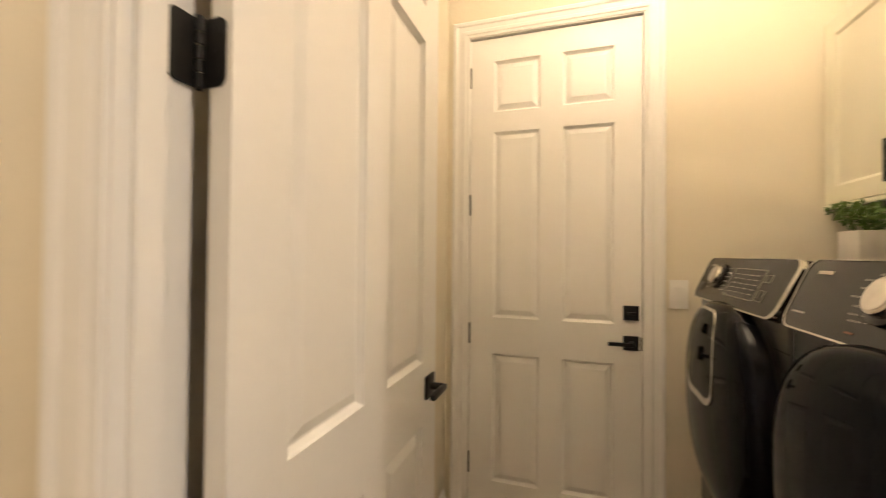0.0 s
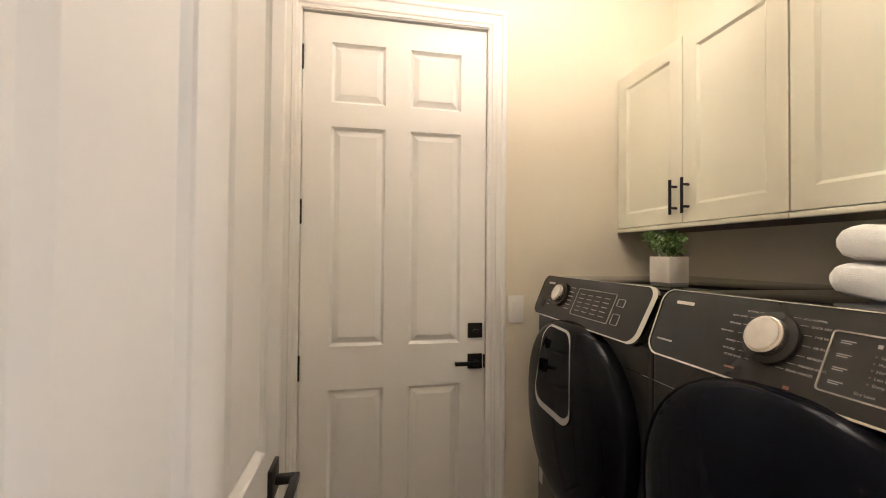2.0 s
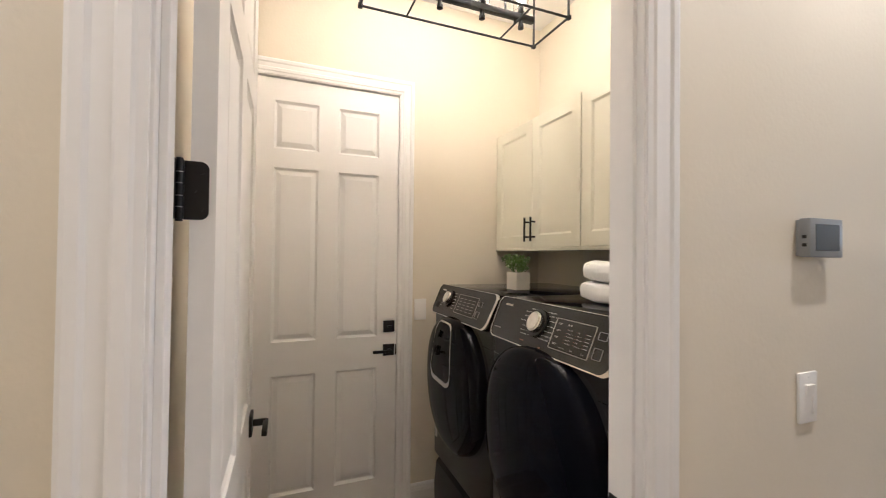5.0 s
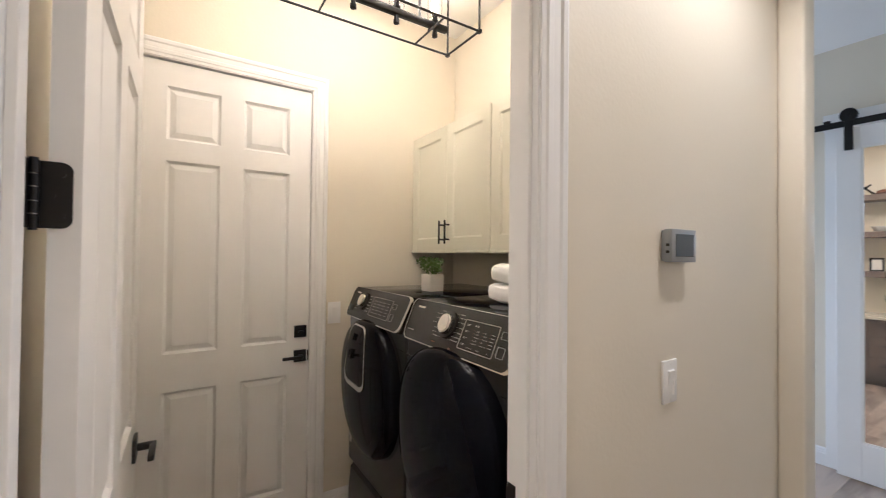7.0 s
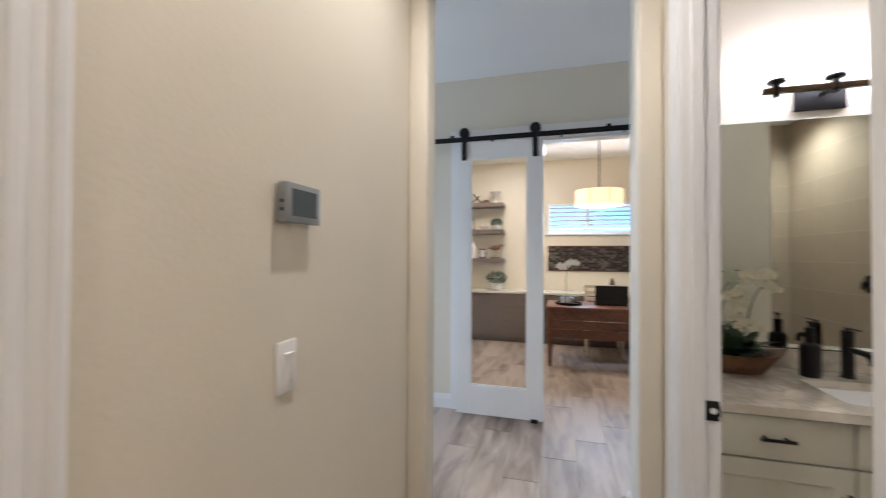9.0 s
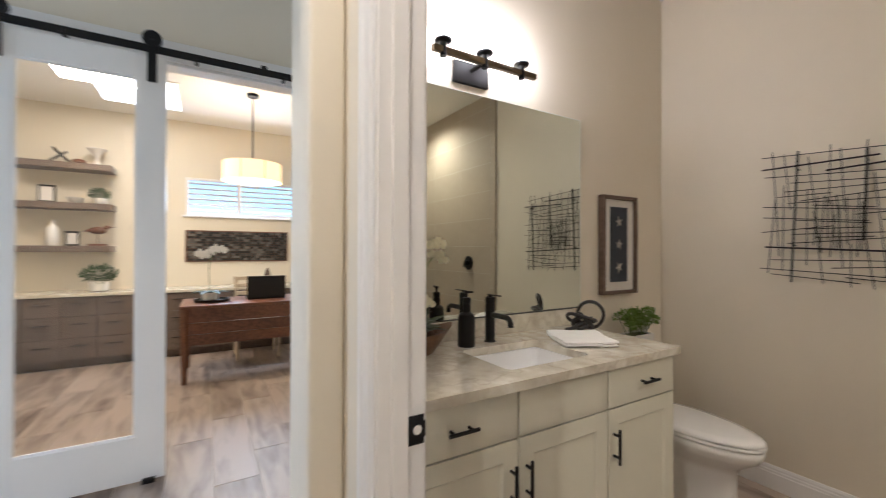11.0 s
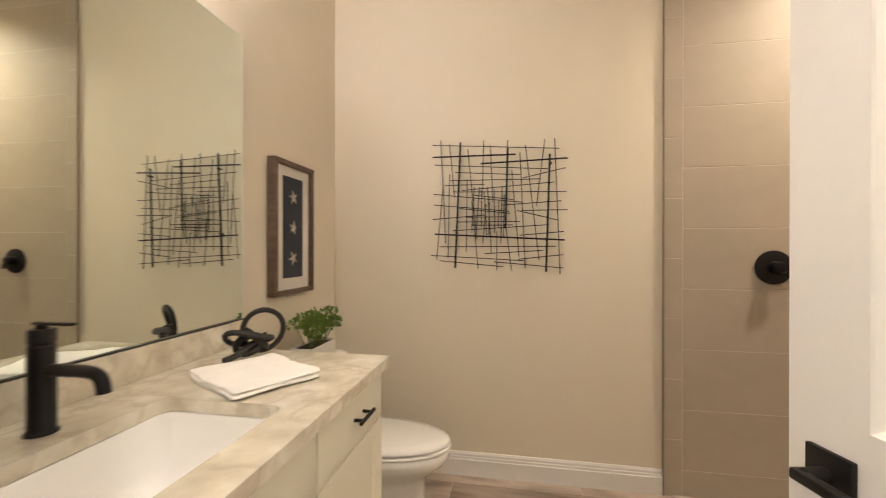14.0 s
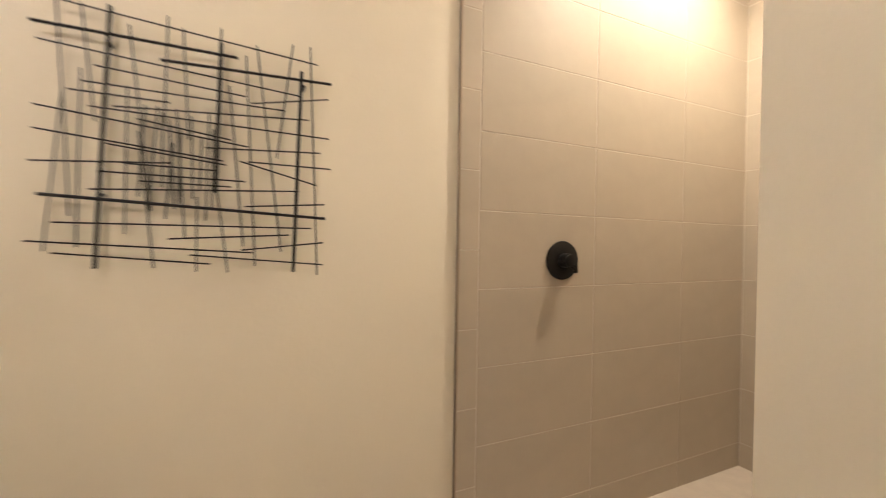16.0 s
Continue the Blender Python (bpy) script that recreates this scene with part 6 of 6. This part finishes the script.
barn_door()
bm = bmesh.new()
box(bm, 3.984, -1.02, 2.45, 3.999, 0.745, 2.570)
tagged(part("trim_header", bm, WHITE, round_by=0.002, seg=1), "flat white header board above the office opening", "trim", kind="structure")
bm = bmesh.new()
box(bm, 3.984, 0.65, 0.0, 3.999, 0.735, 2.4495)
box(bm, 3.984, -1.005, 0.0, 3.999, -0.92, 2.4495)
box(bm, 3.9995, 0.632, 0.0, 4.121, 0.650, 2.4495)
box(bm, 3.9995, -0.92, 0.0, 4.121, -0.902, 2.4495)
box(bm, 3.9995, -0.902, 2.432, 4.121, 0.632, 2.4495)
tagged(part("trim_opening", bm, WHITE, round_by=0.0015, seg=1), "flat white casing of the office opening", "trim", kind="structure")


def carved():
    """Dark carved wood whose small facets differ in tone."""
    m = mat("carved_dark", (0.05, 0.043, 0.036), 0.5, var=0.4, scale=25.0)
    nt = m.node_tree
    geo, ramp = nt.nodes.new("ShaderNodeNewGeometry"), nt.nodes.new("ShaderNodeValToRGB")
    ramp.color_ramp.elements[0].position, ramp.color_ramp.elements[1].position = 0.45, 1.0
    ramp.color_ramp.elements[0].color, ramp.color_ramp.elements[1].color = (0.012, 0.010, 0.009, 1), (0.17, 0.15, 0.125, 1)
    nt.links.new(geo.outputs["Random Per Island"], ramp.inputs[0])
    nt.links.new(ramp.outputs[0], nt.nodes["Principled BSDF"].inputs["Base Color"])
    return m


def office():
    # long base cabinet with stone top along the far wall
    n = 6
    w = 0.62
    for i in range(n):
        y1 = 1.99 - i * w
        c = thing("base_cabinet", (0, 0, 0), "grey-brown oak drawer cabinet along the office wall", "base cabinet", group="office base cabinets")
        bm = bmesh.new()
        box(bm, 6.975, y1 - w + 0.001, 0.09, 7.498, y1 - 0.001, 0.795)
        box(bm, 7.03, y1 - w + 0.001, 0.0, 7.498, y1 - 0.001, 0.09)
        part("body", bm, GREY_WOOD, c)
        for z0, z1 in ((0.10, 0.335), (0.341, 0.575), (0.581, 0.785)):
            for a, b in ((y1 - w + 0.004, y1 - w / 2 - 0.002), (y1 - w / 2 + 0.002, y1 - 0.004)):
                bm = bmesh.new()
                box(bm, 6.955, a, z0, 6.975, b, z1)
                d = part("drawer_front", bm, GREY_WOOD, c, round_by=0.002, seg=1)
                bm = bmesh.new()
                box(bm, 6.935, (a + b) / 2 - 0.07, (z0 + z1) / 2 + 0.03, 6.956, (a + b) / 2 + 0.07, (z0 + z1) / 2 + 0.038)
                part("pull", bm, BLACK, d)
    ct = thing("office_countertop", (0, 0, 0), "pale stone countertop on the oak cabinets", "countertop")
    bm = bmesh.new()
    box(bm, 6.935, -1.735, 0.795, 7.498, 1.992, 0.828)
    part("slab", bm, QUARTZ, ct, round_by=0.002, seg=1)
    for z in (2.285, 1.822, 1.325):
        s = thing("floating_shelf", (0, 0, 0), "thick grey-brown oak floating shelf holding small ornaments", "shelf", group="office shelves")
        bm = bmesh.new()
        box(bm, 7.20, 0.672, z - 0.036, 7.498, 1.62, z + 0.036)
        part("board", bm, GREY_WOOD, s, round_by=0.003, seg=1)
    # window with plantation shutters
    wn = thing("window_office", (0, 0, 0), "wide high window with white plantation shutters", "window", kind="structure")
    for a in ((-1.52, -0.06, 1.79, 1.83), (-1.52, -0.06, 2.26, 2.30), (-1.52, -1.48, 1.83, 2.26), (-0.10, -0.06, 1.83, 2.26), (-0.735, -0.675, 1.83, 2.26)):
        bm = bmesh.new()
        box(bm, 7.496, a[0], a[2], 7.535, a[1], a[3])
        part("window_frame", bm, WHITE, wn, round_by=0.002, seg=1)
    for y0, y1 in ((-1.478, -0.737), (-0.673, -0.102)):
        for i in range(6):
            bm = bmesh.new()
            box(bm, -0.034, y0, -0.005, 0.034, y1, 0.005)
            bmesh.ops.transform(bm, matrix=pose(7.515, 0, 1.866 + 0.072 * i, 0, 14, 0), verts=bm.verts)
            part("louvre", bm, WHITE, wn, round_by=0.002, seg=1)
    bm = bmesh.new()
    box(bm, 7.585, -1.52, 1.79, 7.590, -0.06, 2.30)
    p = part("pane", bm, GLASS, wn)
    p.visible_shadow = False
    bm = bmesh.new()
    box(bm, 7.47, -1.56, 1.765, 7.499, -0.02, 1.789)
    part("window_sill", bm, WHITE, wn, round_by=0.003, seg=1)
    # open sky beyond the window
    bm = bmesh.new()
    box(bm, 10.0, -4.0, 1.2, 10.02, 1.6, 3.7)
    tagged(part("backdrop", bm, glow("hazy_blue_sky", (0.34, 0.64, 0.95), 1.1)), "pale blue sky beyond the office window", "backdrop", kind="structure")
    # carved relief panel
    r = thing("relief_panel", (0, 0, 0), "wide dark carved relief panel below the window", "wall art")
    bm = bmesh.new()
    box(bm, 7.478, -1.36, 1.155, 7.499, -0.058, 1.585)
    part("board", bm, WALNUT, r, round_by=0.002, seg=1)
    bm = bmesh.new()
    rnd = random.Random(4)
    for iz in range(12):
        y = -0.075
        while y > -1.335:
            ww = rnd.uniform(0.02, 0.075)
            z = 1.170 + iz * 0.0335
            box(bm, 7.478 - rnd.uniform(0.004, 0.022), max(-1.345, y - ww), z, 7.4785, y - 0.004, z + 0.030)
            y -= ww
    tagged(part("carving", bm, carved(), r), kind="stuff")
    # drum pendant
    d = thing("drum_pendant", (6.0, -0.745, 0), "cream drum-shade pendant lamp, lit", "pendant light")
    bm = bmesh.new()
    seg = 40
    rings = []
    for rr, z in ((0.302, 2.075), (0.302, 2.275), (0.298, 2.275), (0.298, 2.075)):
        rings.append([bm.verts.new((rr * math.cos(2 * math.pi * i / seg), rr * math.sin(2 * math.pi * i / seg), z)) for i in range(seg)])
    for k in range(4):
        for i in range(seg):
            j = (i + 1) % seg
            bm.faces.new((rings[k][i], rings[k][j], rings[(k + 1) % 4][j], rings[(k + 1) % 4][i]))
    sh = part("shade", bm, SHADE_GLOW, d, "glowing cream fabric shade", smooth=50)
    for i in range(8):
        a = 2 * math.pi * (i + 0.4) / 8
        bm = bmesh.new()
        rod(bm, (0.304 * math.cos(a), 0.304 * math.sin(a), 2.075), (0.304 * math.cos(a), 0.304 * math.sin(a), 2.275), 0.003, 6)
        part("seam", bm, FRAME_WOOD, sh)
    bm = bmesh.new()
    rod(bm, (0, 0, 2.078), (0, 0, 2.084), 0.294, 40)
    df = part("diffuser", bm, glow("pendant_diffuser", (1.0, 0.88, 0.66), 1.6), d)
    df.visible_shadow = False
    bm = bmesh.new()
    rod(bm, (0, 0, 2.20), (0, 0, 3.04), 0.008, 10)
    rod(bm, (0, 0, 3.02), (0, 0, 3.049), 0.06, 20)
    part("stem", bm, BLACK, d)
    bm = bmesh.new()
    for i in range(3):
        a = 2 * math.pi * i / 3
        rod(bm, (0, 0, 2.255), (0.298 * math.cos(a), 0.298 * math.sin(a), 2.255), 0.004, 6)
    part("spider", bm, BLACK, d)
    # ceiling light panel
    cl = thing("ceiling_light_panel", (0, 0, 0), "white flat ceiling light panel, lit", "ceiling light")
    bm = bmesh.new()
    box(bm, 6.05, -0.05, 3.035, 7.0, 0.72, 3.0495)
    part("frame", bm, WHITE, cl)
    bm = bmesh.new()
    box(bm, 6.07, -0.03, 3.030, 6.98, 0.70, 3.0345)
    part("diffuser", bm, SKYLIGHT_GLOW, cl)
    # desk
    k = thing("writing_desk", (0, 0, 0), "reddish walnut writing desk with tapered legs", "desk")
    bm = bmesh.new()
    box(bm, 5.68, -1.95, 0.738, 6.42, -0.085, 0.768)
    part("desktop", bm, WALNUT, k, round_by=0.004)
    for z0, z1 in ((0.60, 0.737), (0.485, 0.594), (0.375, 0.480)):
        bm = bmesh.new()
        box(bm, 5.705, -1.92, z0, 5.725, -0.155, z1)
        part("front_panel", bm, WALNUT, k, round_by=0.003, seg=1)
    for x, y in ((5.70, -0.105), (6.36, -0.105), (5.70, -1.93), (6.36, -1.93)):
        bm = bmesh.new()
        rod(bm, (x + 0.02, y - 0.02, 0.0), (x + 0.02, y - 0.02, 0.738), 0.022, 4, r2=0.042)
        part("leg", bm, WALNUT, k)
    # chair behind the desk
    ch = thing("desk_chair", (6.62, -0.86, 0), "pale slat-back wooden chair behind the desk", "chair")
    PALE = mat("pale_chair_paint", (0.55, 0.46, 0.34), 0.5, var=0.08, scale=12.0)
    for x, y, z in ((-0.2, -0.23, 0.45), (-0.2, 0.23, 0.45), (0.2, -0.23, 0.98), (0.2, 0.23, 0.98)):
        bm = bmesh.new()
        rod(bm, (x, y, 0), (x, y, z), 0.017, 8, r2=0.021)
        part("leg", bm, PALE, ch)
    bm = bmesh.new()
    box(bm, -0.23, -0.25, 0.45, 0.22, 0.25, 0.485)
    part("seat", bm, PALE, ch, round_by=0.01)
    for z in (0.64, 0.74, 0.84, 0.93):
        bm = bmesh.new()
        box(bm, 0.192, -0.23, z, 0.21, 0.23, z + 0.05)
        part("back_slat", bm, PALE, ch, round_by=0.004, seg=1)
    # laptop, seen from behind its lid
    l = thing("laptop", (6.0, -0.895, 0.768), "open black laptop on the desk", "laptop")
    bm = bmesh.new()
    box(bm, 0.0, -0.20, 0.0, 0.27, 0.20, 0.016)
    part("base", bm, BLACK, l, round_by=0.003, seg=1)
    bm = bmesh.new()
    box(bm, -0.008, -0.20, 0.016, 0.004, 0.20, 0.258)
    part("lid", bm, BLACK, l, round_by=0.003, seg=1)
    # orchid on a tray
    tr = thing("serving_tray", (6.0, -0.36, 0.768), "round dark tray with raised rim on the desk", "tray")
    bm = bmesh.new()
    lathe(bm, ((0.15, 0.0), (0.165, 0.004), (0.17, 0.03), (0.163, 0.03), (0.155, 0.010), (0.02, 0.009)), seg=36)
    part("dish", bm, BLACK, tr)
    o = thing("potted_orchid", (6.0, -0.34, 0.778), "white orchid in a white pot on the tray", "plant")
    bm = bmesh.new()
    lathe(bm, ((0.05, 0), (0.075, 0.02), (0.08, 0.09), (0.076, 0.09), (0.07, 0.06)), seg=28)
    part("pot", bm, CERAMIC, o)
    bm = bmesh.new()
    rnd = random.Random(6)
    for i in range(7):
        a = i * 0.9
        bent_leaf(bm, (0, 0, 0.08), (math.cos(a), math.sin(a), 0.35), 0.18, 0.05, 0.06)
    part("leaves", bm, LEAF_DARK, o, smooth=60)
    st = curve_mesh("stem", [(0, 0, 0.08), (0.01, 0.01, 0.25), (0, 0.02, 0.42), (0.0, -0.03, 0.52), (0, -0.10, 0.53)], 0.004, STEM, o)
    bm = bmesh.new()
    for i, q in enumerate(((0, 0.05, 0.48), (0, 0.0, 0.52), (-0.01, -0.05, 0.55), (0, -0.11, 0.54), (-0.01, 0.09, 0.50))):
        blossom(bm, q, (-1, 0.1 * i - 0.2, 0.1), 0.118, 200 + i)
    part("blossoms", bm, CERAMIC, st, "white blossoms", smooth=70)


office()


def shelf_things():
    def vase(name, at, profile, material, label, category="vase", seg=24):
        v = thing(name, at, label, category)
        bm = bmesh.new()
        lathe(bm, profile, seg=seg)
        part("body", bm, material, v, smooth=60)
        return v

    def bush(name, at, r, label, seed):
        p = vase(name, at, ((r * 0.45, 0), (r * 0.65, 0.01), (r * 0.75, r * 0.7), (r * 0.70, r * 0.9), (r * 0.6, r * 0.9)), CERAMIC, label, "plant")
        bm = bmesh.new()
        leaf_ball(bm, (0, 0, r * 1.45), (r * 1.15, r * 1.15, r * 0.75), 420, r * 0.34, seed, 0.5)
        part("leaves", bm, LEAF_MID, p)

    def photo(at, w, h):
        f = thing("photo_frame", at, "small black photo frame standing on a shelf", "picture frame", rz=8)
        bm = bmesh.new()
        ring_strip(bm, [(-w / 2, 0), (w / 2, 0), (w / 2, h), (-w / 2, h)], [(-w / 2 + 0.02, 0.02), (w / 2 - 0.02, 0.02), (w / 2 - 0.02, h - 0.02), (-w / 2 + 0.02, h - 0.02)], -0.008, 0.008)
        bmesh.ops.transform(bm, matrix=pose(0, 0, 0, 0, 0, 90), verts=bm.verts)
        part("frame", bm, BLACK, f)
        bm = bmesh.new()
        box(bm, -0.003, -w / 2 + 0.02, 0.02, 0.003, w / 2 - 0.02, h - 0.02)
        part("print", bm, MATT_WHITE, f)
    bush("potted_plant", (7.34, 0.80, 1.858), 0.085, "small round green plant in a white pot on a shelf", 31)
    bush("potted_plant", (7.20, 0.78, 0.828), 0.135, "round green plant in a white bowl on the countertop", 32)
    photo((7.33, 1.05, 1.361), 0.13, 0.17)
    photo((7.33, 1.27, 1.858), 0.15, 0.20)
    # bird figure on a stand, shell, bottle, jack ornament
    b = thing("bird_figure", (7.34, 0.82, 1.361), "dark carved wading bird on a block stand", "ornament")
    bm = bmesh.new()
    box(bm, -0.05, -0.09, 0, 0.05, 0.09, 0.025)
    bst = part("stand", bm, WALNUT, b, round_by=0.003, seg=1)
    bm = bmesh.new()
    rod(bm, (0, 0.0, 0.025), (0, 0.0, 0.15), 0.004, 8)
    bmesh.ops.create_uvsphere(bm, u_segments=16, v_segments=10, radius=1.0, matrix=Matrix.Translation((0, 0, 0.185)) @ Matrix.Diagonal((0.035, 0.085, 0.045, 1)))
    bmesh.ops.create_uvsphere(bm, u_segments=12, v_segments=8, radius=0.027, matrix=Matrix.Translation((0, -0.085, 0.225)))
    rod(bm, (0, -0.10, 0.225), (0, -0.175, 0.235), 0.008, 8, r2=0.001)
    rod(bm, (0, 0.06, 0.19), (0, 0.14, 0.17), 0.02, 8, r2=0.004)
    part("figure", bm, WALNUT, b, smooth=70)
    c = vase("shell_ornament", (7.34, 0.83, 2.321), ((0.045, 0), (0.05, 0.01), (0.022, 0.05), (0.02, 0.10), (0.06, 0.16), (0.10, 0.20), (0.095, 0.205), (0.05, 0.16)), MATT_WHITE, "pale flared shell ornament on the top shelf", "ornament")
    j = thing("jack_ornament", (7.33, 1.15, 2.321), "dark metal jack ornament beside a stone", "ornament")
    bm = bmesh.new()
    for a, q in (((-0.07, -0.10, 0.0), (0.05, 0.07, 0.16)), ((0.06, -0.08, 0.0), (-0.05, 0.06, 0.17)), ((0, 0.12, 0.0), (0, -0.05, 0.14))):
        rod(bm, a, q, 0.012, 10)
    part("rods", bm, BLACK, j)
    vase("white_bottle", (7.33, 1.22, 1.361), ((0.05, 0), (0.055, 0.01), (0.055, 0.20), (0.02, 0.24), (0.018, 0.29), (0.022, 0.295)), CERAMIC, "tall white ceramic bottle on a shelf")
    vase("white_bowl", (7.33, 1.02, 1.858), ((0.03, 0), (0.05, 0.005), (0.085, 0.07), (0.08, 0.07), (0.04, 0.015)), CERAMIC, "small white ceramic bowl on a shelf", "bowl")
    vase("stone_ornament", (7.33, 0.99, 2.321), ((0.05, 0), (0.07, 0.02), (0.06, 0.05), (0.02, 0.065)), WALNUT, "dark smooth stone ornament on a shelf", "ornament")
    t = thing("pyramid_ornament", (7.2, -1.05, 0.828), "dark open pyramid ornament on the countertop", "ornament")
    bm = bmesh.new()
    lathe(bm, ((0.09, 0.0), (0.01, 0.24)), seg=4)
    part("body", bm, FRAME_WOOD, t, smooth=10)


shelf_things()


ROOMS = ((-1.6, -0.6, 2.07, 0.42), (-0.30, 0.51, 1.62, 2.12), (0.85, -3.02, 2.70, -0.72), (2.07, -2.6, 4.12, 2.4), (4.12, -2.6, 6.95, 2.0))


def planks():
    """Wood-look plank tiles in thirds bond over the whole floor, each a piece of its own."""
    floor = bpy.data.objects["floor"]
    w, ln, j = 0.235, 1.005, 0.0035
    bm = bmesh.new()
    box(bm, 0, 0, -0.004, ln - j, w - j, 0.0)
    es = [e for e in bm.edges if all(v.co.z > -0.001 for v in e.verts)]
    bmesh.ops.bevel(bm, geom=es, offset=0.0012, segments=1, affect="EDGES")
    bmesh.ops.recalc_face_normals(bm, faces=bm.faces)
    me = bpy.data.meshes.new("plank")
    bm.to_mesh(me)
    bm.free()
    me.materials.append(PLANK)
    offsets = (0.0, 0.335, 0.67)
    for row in range(-14, 10):
        y = 0.125 + row * w
        x = 3.655 + offsets[(row * 2) % 3] - 5 * ln if row % 3 else 3.655 - 5 * ln
        while x < 7.5:
            if any(x + ln > a and x < c and y + w > b and y < d for a, b, c, d in ROOMS):
                ob = new("plank", me)
                ob.parent = floor
                ob.location = (x, y, 0.0)
            x += ln


planks()
